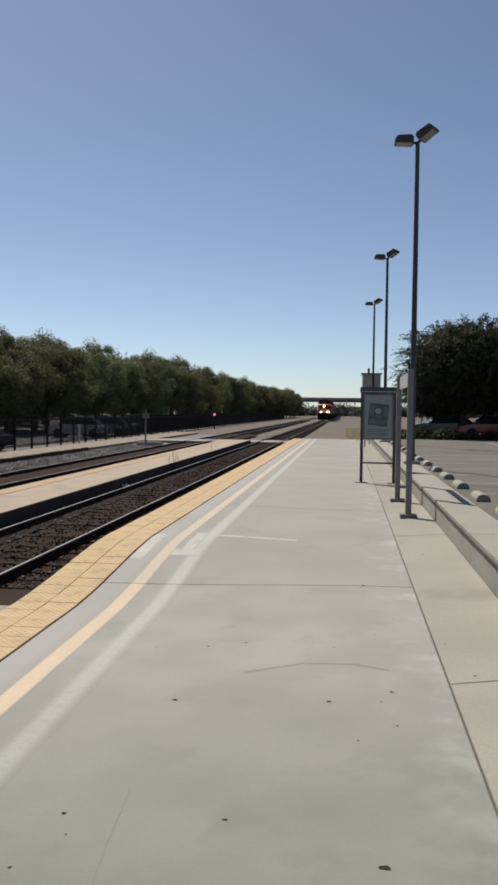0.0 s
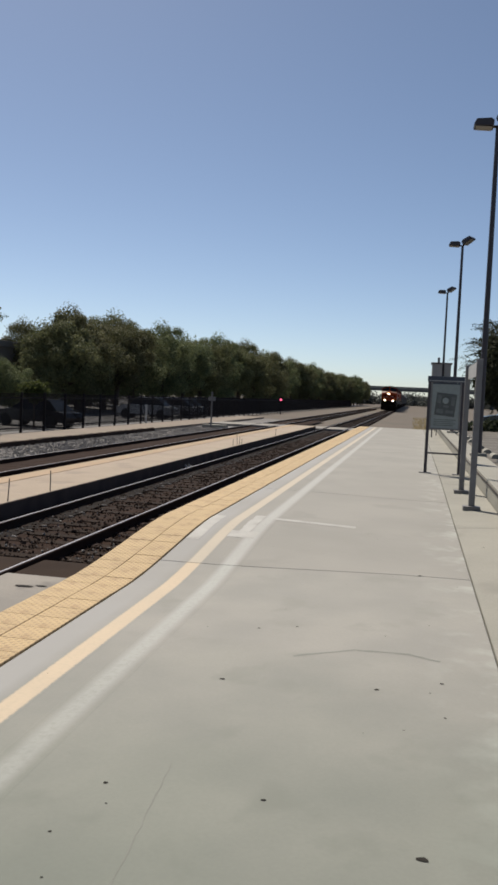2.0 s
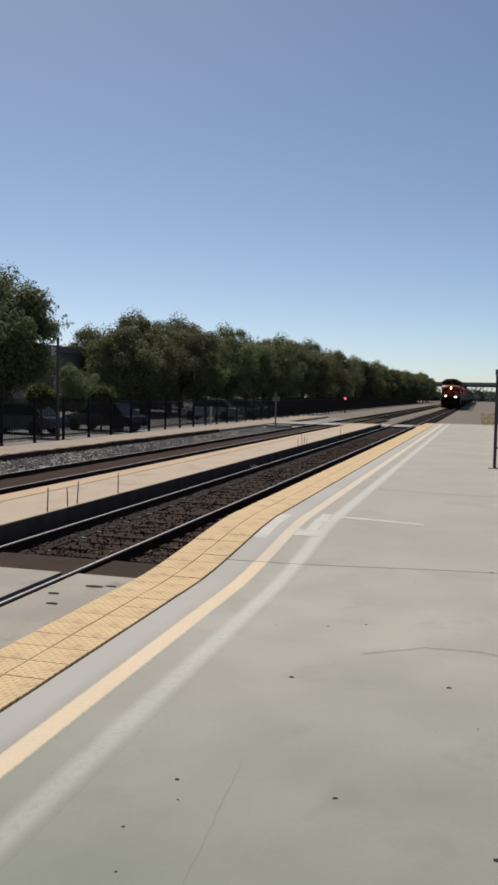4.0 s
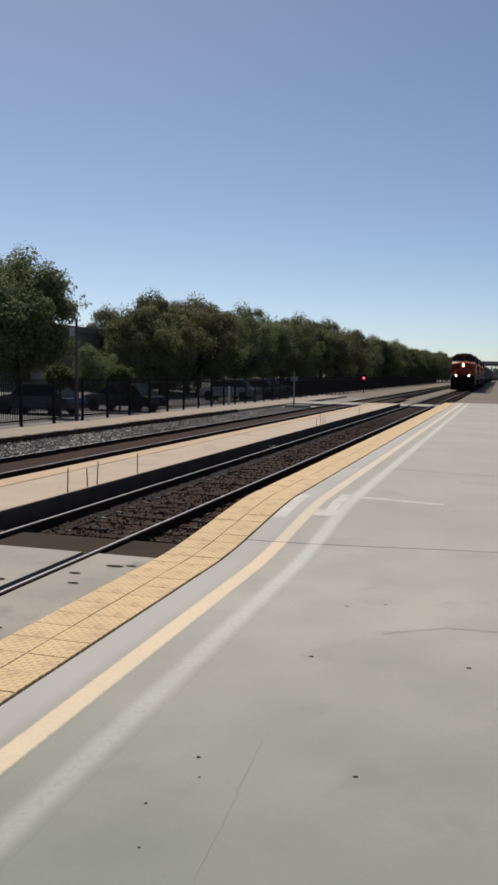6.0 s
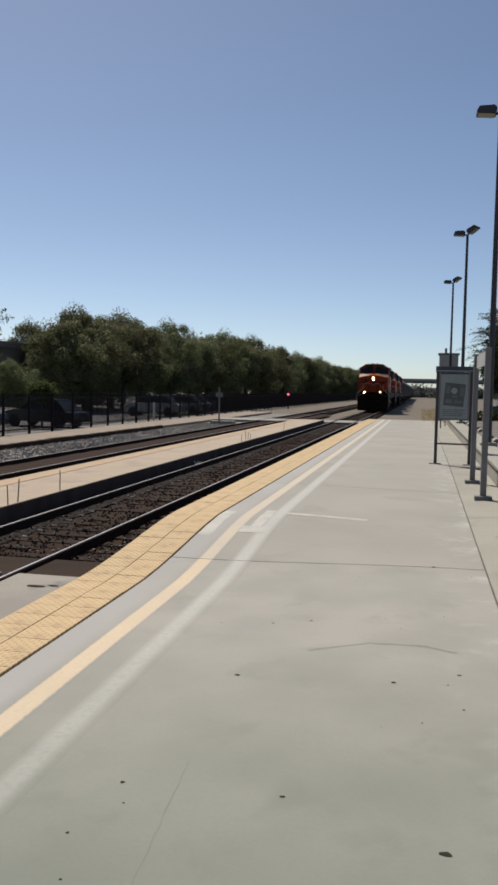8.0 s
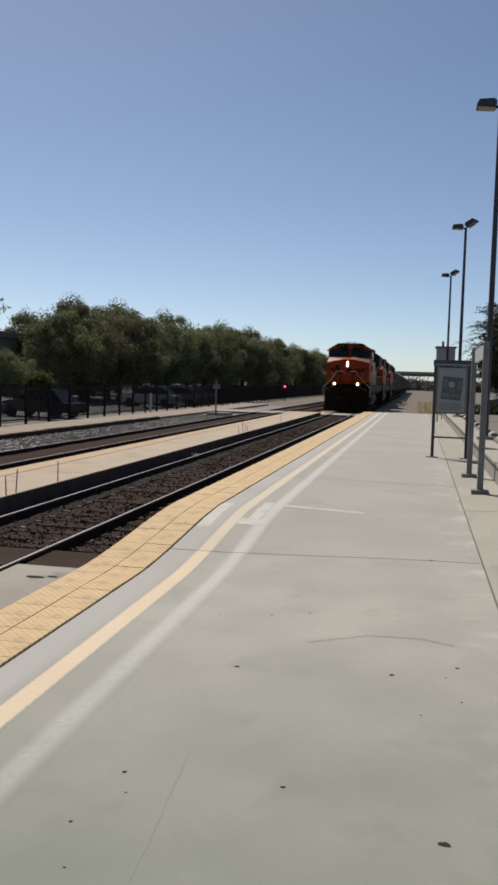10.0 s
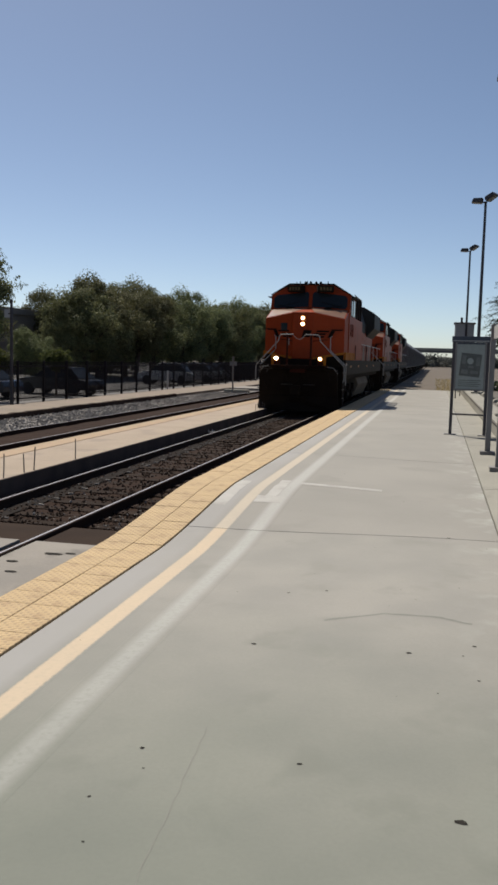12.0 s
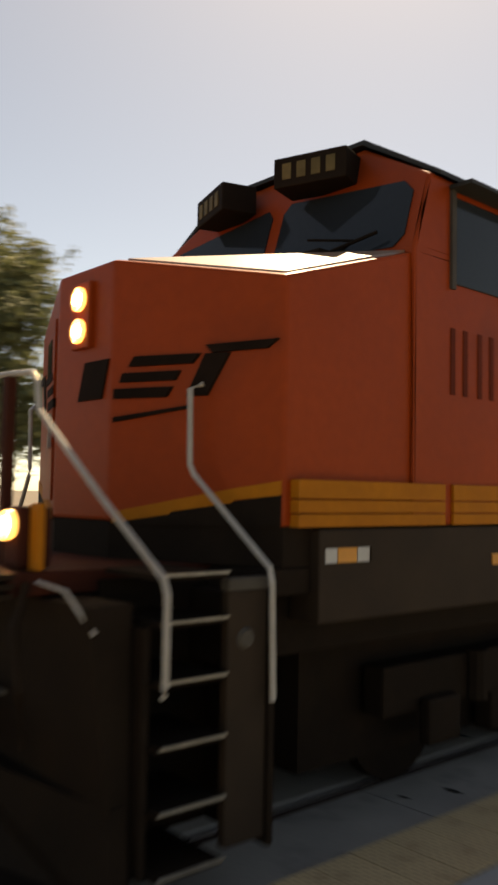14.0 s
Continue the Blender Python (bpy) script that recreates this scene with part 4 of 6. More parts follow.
def clump_crown(name, height, spread, lowest, clumps, per_clump, size, material, seed):
    """Leaves in separate rounded clumps with gaps between them, and thin sprigs that break the outline."""
    rng = random.Random(seed)
    verts, faces = [], []

    def leaf(c, s, out):
        face = (out * 0.9 + Vector((rng.gauss(0, 0.42), rng.gauss(0, 0.42), rng.gauss(0.25, 0.42)))).normalized()
        e = face.to_track_quat("Z", "Y").to_matrix() @ Euler((0, 0, rng.uniform(0, 6.28))).to_matrix()
        i = len(verts)
        for p in ((-1, 0, 0), (0, -0.45, 0.12), (1, 0, 0), (0, 0.45, 0.12)):
            verts.append(tuple(c + e @ (Vector(p) * s)))
        faces.append((i, i + 1, i + 2, i + 3))

    mid = height * (1 + lowest) / 2
    half = height * (1 - lowest) / 2
    for n in range(clumps):
        d = Vector((rng.gauss(0, 1), rng.gauss(0, 1), rng.gauss(0.25, 1))).normalized()
        k = rng.uniform(0.62, 0.9) * (0.9 + 0.3 * noise.noise(d * 1.7 + Vector((seed, 0, 0))))
        wide = spread * (1.0 if d.z > -0.2 else 0.8)
        c = Vector((d.x * wide * k, d.y * wide * k, mid + d.z * half * k))
        r = spread * rng.uniform(0.13, 0.25)
        for _ in range(per_clump):
            q = Vector((rng.gauss(0, 1), rng.gauss(0, 1), rng.gauss(0.2, 0.8))).normalized()
            leaf(c + q * r * rng.random() ** 0.4 * (1 + 0.25 * noise.noise(q * 3 + c)), size * rng.uniform(0.6, 1.3), q)
    for n in range(clumps // 3):
        d = Vector((rng.gauss(0, 1), rng.gauss(0, 1), abs(rng.gauss(0.5, 0.8)))).normalized()
        c = Vector((d.x * spread * 0.8, d.y * spread * 0.8, mid + d.z * half * 0.8))
        go = (d + Vector((rng.uniform(-0.4, 0.4), rng.uniform(-0.4, 0.4), rng.uniform(0.1, 0.7)))).normalized()
        reach = spread * rng.uniform(0.08, 0.18)
        for k in range(34):
            t = k / 33
            leaf(c + go * reach * t + Vector((rng.gauss(0, 1), rng.gauss(0, 1), rng.gauss(0, 1))) * 0.13 * (1.15 - t), size * rng.uniform(0.5, 1.0), d)
    for n in range(per_clump * 14):
        d = Vector((rng.gauss(0, 1), rng.gauss(0, 1), rng.gauss(0, 1))).normalized() * rng.random() ** 0.5 * 0.62
        leaf(Vector((d.x * spread, d.y * spread, mid + d.z * half)), size * 1.3, d.normalized())
    me = bpy.data.meshes.new(name)
    me.from_pydata(verts, [], faces)
    me.materials.append(material)
    return me


def feather_crown(name, height, spread, sprays, size, material, seed):
    """Arching feathery sprays of narrow leaflets over a dense dark heart."""
    rng = random.Random(seed)
    verts, faces = [], []

    def leaflet(c, along, s):
        side = along.cross(Vector((rng.uniform(-1, 1), rng.uniform(-1, 1), rng.uniform(-1, 1)))).normalized()
        tip = (along * 0.6 + side + Vector((0, 0, -0.25))).normalized() * s
        wide = along.cross(tip).normalized() * s * 0.2
        i = len(verts)
        verts.extend((tuple(c), tuple(c + tip * 0.5 + wide), tuple(c + tip), tuple(c + tip * 0.5 - wide)))
        faces.append((i, i + 1, i + 2, i + 3))

    for n in range(sprays):
        d = Vector((rng.gauss(0, 1), rng.gauss(0, 1), rng.gauss(0.35, 0.8))).normalized()
        k = rng.uniform(0.45, 0.9) * (0.85 + 0.35 * noise.noise(d * 1.6 + Vector((0, seed, 0))))
        c = Vector((d.x * spread * k, d.y * spread * k, height * (0.53 + 0.43 * d.z * k)))
        go = (d + Vector((rng.uniform(-0.5, 0.5), rng.uniform(-0.5, 0.5), rng.uniform(0.1, 0.6)))).normalized()
        length = rng.uniform(0.7, 1.5)
        for j in range(34):
            t = j / 33
            leaflet(c + go * length * t + Vector((0, 0, -0.45 * length * t * t)), (go + Vector((0, 0, -0.9 * t))).normalized(), size * rng.uniform(0.7, 1.2) * (1.1 - 0.6 * t))
    for n in range(sprays * 16):
        d = Vector((rng.gauss(0, 1), rng.gauss(0, 1), rng.gauss(0, 1))).normalized() * rng.random() ** 0.4 * 0.78
        leaflet(Vector((d.x * spread, d.y * spread, height * (0.5 + 0.4 * d.z))), Vector((rng.uniform(-1, 1), rng.uniform(-1, 1), 0.1)).normalized(), size * 1.7)
    me = bpy.data.meshes.new(name)
    me.from_pydata(verts, [], faces)
    me.materials.append(material)
    return me


def make_tree(seed, height, spread, label, crown_data):
    rng = random.Random(seed)
    root = tagged(empty("tree"), label, "tree")
    bm = bmesh.new()
    top = height * 0.55
    lean = rng.uniform(-0.3, 0.3)
    tube(bm, [(0, 0, -0.1), (0.02, 0, 0.3), (lean * 0.5, 0.1, top * 0.5), (lean, 0.0, top)], [0.26, 0.19, 0.15, 0.09], 8)
    part("trunk", bm, BARK, root)
    for k in range(7):
        a = 2 * math.pi * k / 7 + rng.uniform(-0.3, 0.3)
        q = spread * rng.uniform(0.45, 0.7)
        z = height * rng.uniform(0.4, 0.74)
        bm = bmesh.new()
        tube(bm, [(lean * 0.6, 0, height * 0.28), (q * 0.5 * math.cos(a), q * 0.5 * math.sin(a), z * 0.75), (q * math.cos(a), q * math.sin(a), z)], [0.1, 0.06, 0.02], 6)
        part("limb", bm, BARK, root)
    crown = new("crown", crown_data)
    crown.parent = root
    return root


def plants():
    lab = "broad olive-green street tree with a dense uneven crown"
    kinds = [make_tree(seed, h, w, lab, clump_crown("crown", h, w, low, 58, 360, 0.092, LEAF_A, seed)) for seed, h, w, low in ((11, 6.9, 3.4, 0.06), (12, 7.5, 3.6, 0.08), (13, 6.5, 3.8, 0.05))]
    spots = [(-20.6, 33.2, 1.12, 0), (-22.5, 26.5, 1.2, 1), (-21, 20, 1.1, 2), (-21, 14.3, 1.05, 1), (-20.5, 8.5, 1.42, 0), (-22.2, 36.0, 0.95, 2), (-21.2, 29.8, 1.1, 2), (-21, 2, 1.1, 2), (-20.6, 47.6, 0.98, 2), (-20.4, 50.2, 1.0, 1), (-20.2, 55.5, 1.06, 0), (-20.6, 60.5, 1.0, 2), (-20.3, 66.5, 1.08, 1), (-20.2, 72.5, 1.1, 0), (-20.0, 78.5, 1.15, 2), (-20.0, 84, 1.12, 1), (-20.0, 89.5, 1.15, 0), (-21.5, 52.5, 0.95, 0), (-22, 53, 1.05, 2), (-22, 58, 1.05, 1), (-22, 64, 1.05, 0), (-22, 70, 1.05, 2)]
    y = 95
    k = 0
    while y < 330:
        spots.append((-19.8 + 0.6 * math.sin(k), y, 1.14 + 0.1 * math.sin(k * 2.3) + (y - 95) * 0.001, k % 3))
        y += 6.5 + 2 * math.sin(k * 1.7) + (y - 95) * 0.02
        k += 1
    spots += [(-20.9, 41.3, 0.5, 1), (-28, 33, 1.1, 2), (-30, 62, 1.0, 1), (-30, 72, 1.1, 2), (-31, 84, 1.1, 0), (-30, 97, 1.15, 1), (-32, 115, 1.2, 2)]
    spots += [(-26.5 - 1.5 * math.sin(3 * j), 60 + 8.5 * j + 2 * math.sin(2 * j), 0.98 + 0.06 * math.sin(j), j % 3) for j in range(24)]
    used = set()
    for x, y, s, k in spots:
        # the row stands well back from the fence, closing in on the railway far off
        back = 1.0 + 0.4 * min(1.0, max(0.0, (285 - y) / 165))
        x, y, s = x * back, y * back, s * back - 0.35 * (back - 1)
        m = pose(x, y, GROUND, 0, 0, 137 * (x + y) % 360)
        if k not in used:
            used.add(k)
            kinds[k].matrix_basis = m
            kinds[k].scale = (s, s, s)
        else:
            kinds[k].scale, keep = (s, s, s), kinds[k].scale.copy()
            t = copy_thing(kinds[k], m)
            kinds[k].scale = keep
    # dark trees over the far side of the car park
    lab = "dark dense spreading tree at the edge of the car park"
    dark = make_tree(21, 7.9, 4.2, lab, feather_crown("crown", 7.9, 4.2, 900, 0.2, LEAF_B, 21))
    dark.matrix_basis = pose(7.6, 54.5, 0.45) @ Matrix.Scale(1.1, 4)
    for x, y, s, r in ((12.2, 52.5, 0.96, 100), (16.7, 55, 1.05, 200), (9.7, 59, 0.95, 300), (21, 53, 1.0, 50), (26.5, 55, 1.0, 20), (6.6, 57.5, 0.74, 150)):
        dark.scale = (1.1 * s, 1.1 * s, 1.1 * s)
        t = copy_thing(dark, pose(x, y, 0.45, 0, 0, r))
        dark.scale = (1.1, 1.1, 1.1)
    # clipped round shrubs by the fence
    first = None
    for x, y, s in ((-18.9, 33.9, 0.92), (-18.9, 40.1, 0.95)):
        if first is None:
            root = tagged(empty("shrub"), "clipped rounded yellow-green shrub on a short stem", "shrub")
            bm = bmesh.new()
            tube(bm, [(0, 0, 0), (0, 0, 2.0)], [0.07, 0.05], 6)
            part("stem", bm, BARK, root)
            c = new("crown", crown_mesh("shrub_crown", [(0, 0, 2.05, 0.9, 0.68)], 3400, 0.08, LEAF_C, 31, 0.6))
            c.parent = root
            root.matrix_basis = pose(x, y, GROUND)
            root.scale = (s, s, s)
            first = root
        else:
            copy_thing(first, pose(x, y, GROUND, 0, 0, 70))
    # low hedge under the dark trees
    blobs = [(3.6 + 1.1 * k, 50.8 + 0.4 * math.sin(k * 2), 0.62, 0.9, 0.42 + 0.18 * math.sin(k * 1.3)) for k in range(24)]
    tagged(new("hedge", crown_mesh("hedge", blobs, 9000, 0.14, LEAF_B, 41, 0.6)), "dark ragged hedge along the end of the car park", "hedge", kind="stuff")
    # dry grass past the platform's end
    rng = random.Random(8)
    verts, faces = [], []
    for _ in range(3500):
        x, y = rng.uniform(0.2, 5.0), 58 + 60 * rng.random() ** 1.6
        if x < -1.5 and rng.random() < 0.7:
            continue
        h, a = rng.uniform(0.05, 0.28), rng.uniform(0, 6.28)
        i = len(verts)
        verts += [(x, y, GROUND), (x + 0.05 * math.cos(a), y + 0.05 * math.sin(a), GROUND), (x + 0.2 * math.cos(a + 1), y + 0.2 * math.sin(a + 1), GROUND + h)]
        faces.append((i, i + 1, i + 2))
    me = bpy.data.meshes.new("dry_grass")
    me.from_pydata(verts, [], faces)
    me.materials.append(DRY_GRASS)
    tagged(new("dry_grass", me), "straw-coloured dry grass beside the track", "grass", kind="stuff")


# ---- parked cars and far things ----
def parked_car(paint, label):
    root = tagged(empty("parked_car"), label, "car", "parked cars")
    bm = bmesh.new()
    body = [(-2.25, 0.3), (-2.3, 0.55), (-2.2, 0.82), (-1.3, 0.93), (1.35, 0.93), (2.1, 0.78), (2.25, 0.55), (2.2, 0.3)]
    prism(bm, body, "x", -0.88, 0.88)
    part("body", bm, paint, root, bevel=0.05)
    bm = bmesh.new()
    lo, hi = [(-1.75, 0.9), (1.2, 0.9)], [(-1.15, 1.42), (0.45, 1.42)]
    vs = [bm.verts.new((s * w, y, z)) for (y, z), w in zip(lo + hi, (0.82, 0.82, 0.66, 0.66)) for s in (-1, 1)]
    for f in ((0, 1, 3, 2), (0, 2, 6, 4), (1, 5, 7, 3), (0, 4, 5, 1), (2, 3, 7, 6)):
        bm.faces.new([vs[i] for i in f])
    part("cabin_glass", bm, CAB_GLASS, root, "dark car windows", bevel=0.03)
    bm = bmesh.new()
    box(bm, -0.67, 0.67, -1.15, 0.45, 1.4, 1.47)
    part("roof", bm, paint, root, bevel=0.03)
    for x in (-0.8, 0.8):
        for y in (-1.4, 1.4):
            bm = bmesh.new()
            tube(bm, [(x - 0.11, y, 0.32), (x + 0.11, y, 0.32)], 0.32, 16)
            part("wheel", bm, TYRE, root)
    return root


def cars():
    paints = {"black": (0.02, 0.02, 0.025), "navy blue": (0.02, 0.026, 0.05), "white": (0.6, 0.6, 0.6), "red": (0.35, 0.03, 0.03), "silver": (0.4, 0.4, 0.42)}
    made = {}
    for n, c in paints.items():
        made[n] = mat("car_paint_" + n.replace(" ", "_"), c, 0.2, second=c, size=1.0, fine=5, spec=0.8)
    rows = [("black", -19.5, 41.8, 80), ("navy blue", -21.6, 36.6, 86), ("white", -20.2, 62.5, 90), ("silver", -19.6, 67.5, 90), ("white", -20.0, 71.5, 90), ("white", -19.7, 77, 90), ("silver", -19.6, 83, 90), ("white", -19.9, 90, 90), ("white", -19.6, 99, 90), ("silver", -19.8, 110, 90), ("white", -19.7, 122, 90),
            ("white", 12.2, 53.2, 88), ("red", 9.4, 55.0, 92), ("silver", 15.5, 53.0, 90), ("black", 6.6, 56.0, 90)]
    first = {}
    for n, x, y, r in rows:
        z = 0.45 if x > 0 else GROUND + 0.03
        if n not in first:
            first[n] = parked_car(made[n], f"{n} car parked under the trees")
            first[n].matrix_basis = pose(x, y, z, 0, 0, r)
            if n in ("white", "silver"):
                first[n].scale = (1.02, 1.0, 1.14)
        else:
            copy_thing(first[n], pose(x, y, z, 0, 0, r))


def far_things():
    bm = bmesh.new()
    box(bm, -90, -17.3, -30, 330, GROUND - 0.2, GROUND + 0.03)
    tagged(part("far_lot_pavement", bm, ASPHALT_DARK), "dark asphalt of the car park behind the fence", "pavement", kind="structure")
    root = tagged(empty("low_building", pose(-53, 73, GROUND) @ Matrix.Scale(1.32, 4)), "low beige flat-roofed commercial building behind the trees", "building")
    boxes("wall", BEIGE_WALL, root, (-10, 8, 0, 26, 0, 4.6), bevel=0.02)
    boxes("parapet", BEIGE_WALL, root, (-10.15, 8.15, -0.15, 26.15, 4.6, 5.1), bevel=0.03)
    for k in range(5):
        w = boxes("window", CAB_GLASS, root, (-8.5 + 3.3 * k, -6.5 + 3.3 * k, -0.05, 0, 1.0, 2.4))
        boxes("frame", STEEL_GREY, w, (-8.6 + 3.3 * k, -6.4 + 3.3 * k, -0.08, -0.051, 2.4, 2.5), (-8.6 + 3.3 * k, -6.4 + 3.3 * k, -0.08, -0.051, 0.9, 1.0))
    root = tagged(empty("road_overpass", pose(0, 400, GROUND)), "long grey concrete road overpass crossing the railway", "bridge")
    boxes("deck", BRIDGE_C, root, (-95, 110, 0, 14, 7.0, 8.2))
    boxes("parapet", CONCRETE_B, root, (-95, 110, -0.3, -0.01, 7.9, 9.0))
    for x in (-70, -48, -26, 14, 36, 58, 80):
        bm = bmesh.new()
        tube(bm, [(x, 7, 0), (x, 7, 7)], 0.9, 12)
        part("pier", bm, BRIDGE_C, root)
        boxes("pier_cap", BRIDGE_C, root, (x - 1.2, x + 1.2, 1, 13, 6.2, 7.0))
    # distant tree line
    rng = random.Random(77)
    blobs = []
    for k in range(70):
        x = -180 + 5.4 * k
        blobs.append((x, 470 + rng.uniform(-30, 30), 1.5, rng.uniform(5, 8), rng.uniform(4, 7)))
    tagged(new("far_trees", crown_mesh("far_trees", blobs, 60000, 0.8, LEAF_FAR, 51, 0.2)), "line of distant trees beyond the overpass, haze painted into the leaves", "trees", kind="stuff")


# ---- train ----
def loco_box_body(bm, rows):
    """Loft of cross-sections, each a list of points."""
    rings = [[bm.verts.new(p) for p in r] for r in rows]
    n = len(rings[0])
    for a, b in zip(rings, rings[1:]):
        for k in range(n):
            bm.faces.new((a[k], a[(k + 1) % n], b[(k + 1) % n], b[k]))
    bm.faces.new(list(reversed(rings[0])))
    bm.faces.new(rings[-1])


def wy(z):
    """Where the cab front stands at a height: upright below, leaning back above."""
    return 1.66 + max(0.0, z - 3.9) * 0.3


def locomotive():
    root = tagged(empty("locomotive"), "orange and black freight diesel locomotive with lit headlights on rails", "locomotive", "locomotives of the train")
    # nose
    bm = bmesh.new()
    plan = [(-1.5, 0.5), (-0.36, 0.02), (0.36, 0.02), (1.5, 0.5), (1.52, 1.75), (-1.52, 1.75)]
    tops = [3.50, 3.72, 3.72, 3.50, 3.90, 3.90]
    lo = [bm.verts.new((x, y, 2.0)) for x, y in plan]
    hi = [bm.verts.new((x, y, z)) for (x, y), z in zip(plan, tops)]
    for k in range(6):
        bm.faces.new((lo[k], lo[(k + 1) % 6], hi[(k + 1) % 6], hi[k]))
    bm.faces.new(list(reversed(lo)))
    c = bm.verts.new((0, 1.75, 3.98))
    d = [hi[i] for i in (0, 1, 2, 3, 4)]
    bm.faces.new((hi[3], hi[4], c, hi[2]))
    bm.faces.new((hi[2], c, hi[1]))
    bm.faces.new((hi[1], c, hi[5], hi[0]))
    bm.faces.new((hi[4], hi[5], c))
    part("nose", bm, ORANGE, root, "orange angular nose", bevel=0.025)
    # pale sheets: sun and sky glare on the nose top put into the colour
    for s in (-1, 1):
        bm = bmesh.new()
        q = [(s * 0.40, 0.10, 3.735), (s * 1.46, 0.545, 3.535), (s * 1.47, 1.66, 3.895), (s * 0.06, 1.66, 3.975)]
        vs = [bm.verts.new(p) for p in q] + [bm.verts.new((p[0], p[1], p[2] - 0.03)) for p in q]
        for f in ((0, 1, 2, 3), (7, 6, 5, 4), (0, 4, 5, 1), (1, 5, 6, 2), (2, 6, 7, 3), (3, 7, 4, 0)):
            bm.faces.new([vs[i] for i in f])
        part("nose_top", bm, ORANGE_TOP, root, "glossy nose-top sheet with glare painted into its pale colour")
    # cab
    bm = bmesh.new()
    sec = [(-1.55, 2.0), (1.55, 2.0), (1.55, 3.9), (1.55, 4.47), (0.84, 4.88), (-0.84, 4.88), (-1.55, 4.47), (-1.55, 3.9)]
    front = [bm.verts.new((x, wy(z), z)) for x, z in sec]
    back = [bm.verts.new((x, 4.1, z)) for x, z in sec]
    for k in range(8):
        bm.faces.new((front[k], front[(k + 1) % 8], back[(k + 1) % 8], back[k]))
    bm.faces.new((front[0], front[1], front[2], front[7]))
    bm.faces.new(front[2:])
    bm.faces.new(list(reversed(back)))
    part("cab", bm, ORANGE, root, "orange cab", bevel=0.025)
    bm = bmesh.new()
    loco_box_body(bm, [[(-1.59, y, 4.465), (-0.86, y, 4.895), (0.86, y, 4.895), (1.59, y, 4.465), (1.59, y, 4.50), (0.88, y, 4.93), (-0.88, y, 4.93), (-1.59, y, 4.50)] for y in (1.90, 4.12)])
    part("cab_roof", bm, LOCO_ROOF, root, "dark cab roof")
    # windshields, tilted with the cab front
    for s in (-1, 1):
        bm = bmesh.new()
        q = [(0.07, 4.02), (1.36, 3.94), (1.44, 4.02), (1.44, 4.36), (1.34, 4.46), (0.14, 4.60), (0.07, 4.52)]
        fr = [bm.verts.new((s * x, wy(z) - 0.012, z)) for x, z in q]
        bk = [bm.verts.new((s * x, wy(z) + 0.03, z)) for x, z in q]
        n = len(q)
        for k in range(n):
            bm.faces.new((fr[k], fr[(k + 1) % n], bk[(k + 1) % n], bk[k]))
        bm.faces.new(fr)
        bm.faces.new(list(reversed(bk)))
        w = part("windshield", bm, CAB_GLASS, root, "dark windshield glass")
        bm = bmesh.new()
        tube(bm, [(s * 0.75, 1.63, 3.93), (s * 0.95, 1.70, 4.08), (s * 0.45, 1.74, 4.2)], 0.012, 6)
        box(bm, s * 0.75 - 0.09, s * 0.75 + 0.09, 1.46, 1.6, 3.9, 4.0)
        box(bm, s * 0.75 - 0.16, s * 0.75 - 0.05, 1.40, 1.5, 3.9, 3.95)
        tube(bm, [(s * 0.62, 1.56, 3.96), (s * 1.25, 1.62, 4.06)], 0.014, 6)
        part("wiper", bm, LOCO_BLACK, w)
        # number boards
        nb = empty("number_board", pose(s * 0.58, 1.67, 4.70, 0, 0, s * 18))
        nb.parent = root
        boxes("board", LOCO_BLACK, nb, (-0.31, 0.31, -0.1, 0.22, -0.12, 0.12), label="black number board", bevel=0.015)
        boxes("number_bar", BOARD_MARK, nb, *[(-0.23 + 0.125 * k, -0.155 + 0.125 * k, -0.106, -0.1, -0.06, 0.065) for k in range(4)], label="pale number bars")
        # side windows
        for y0, y1 in ((2.12, 2.75), (2.85, 3.75)):
            w = boxes("side_window", CAB_GLASS, root, (min(s * 1.535, s * 1.562), max(s * 1.535, s * 1.562), y0, y1, 3.72, 4.36), label="dark cab side window", bevel=0.008)
            for ya, yb in ((y0 - 0.05, y0 - 0.001), (y1 + 0.001, y1 + 0.05)):
                boxes("frame", LOCO_GREY, w, (min(s * 1.55, s * 1.575), max(s * 1.55, s * 1.575), ya, yb, 3.68, 4.4))
        boxes("awning", LOCO_ROOF, root, (min(s * 1.56, s * 1.75), max(s * 1.56, s * 1.75), 2.05, 3.85, 4.40, 4.43))
        # side road number
        for k in range(4):
            bm = bmesh.new()
            y0, y1 = 2.08 + 0.34 * k, 2.29 + 0.34 * k
            for ya, yb, za, zb in ((y0, y0 + 0.055, 2.92, 3.40), (y1 - 0.055, y1, 2.92, 3.40)):
                box(bm, min(s * 1.551, s * 1.556), max(s * 1.551, s * 1.556), ya, yb, za, zb)
            part("number_bar", bm, NUMBER_DARK, root, "dark side number bars")
        # louvred fins behind the cab
        for y in (4.35, 5.2, 6.05, 6.9):
            boxes("fin", LOCO_BLACK, root, (min(s * 1.30, s * 1.52), max(s * 1.30, s * 1.52), y, y + 0.28, 3.72, 4.62), label="black upright duct fin", bevel=0.01)
        bm = bmesh.new()
        tube(bm, [(s * 1.48, 4.1, 4.66), (s * 1.48, 7.3, 4.66)], 0.02, 6)
        part("fin_rail", bm, RAIL_WHITE, root)
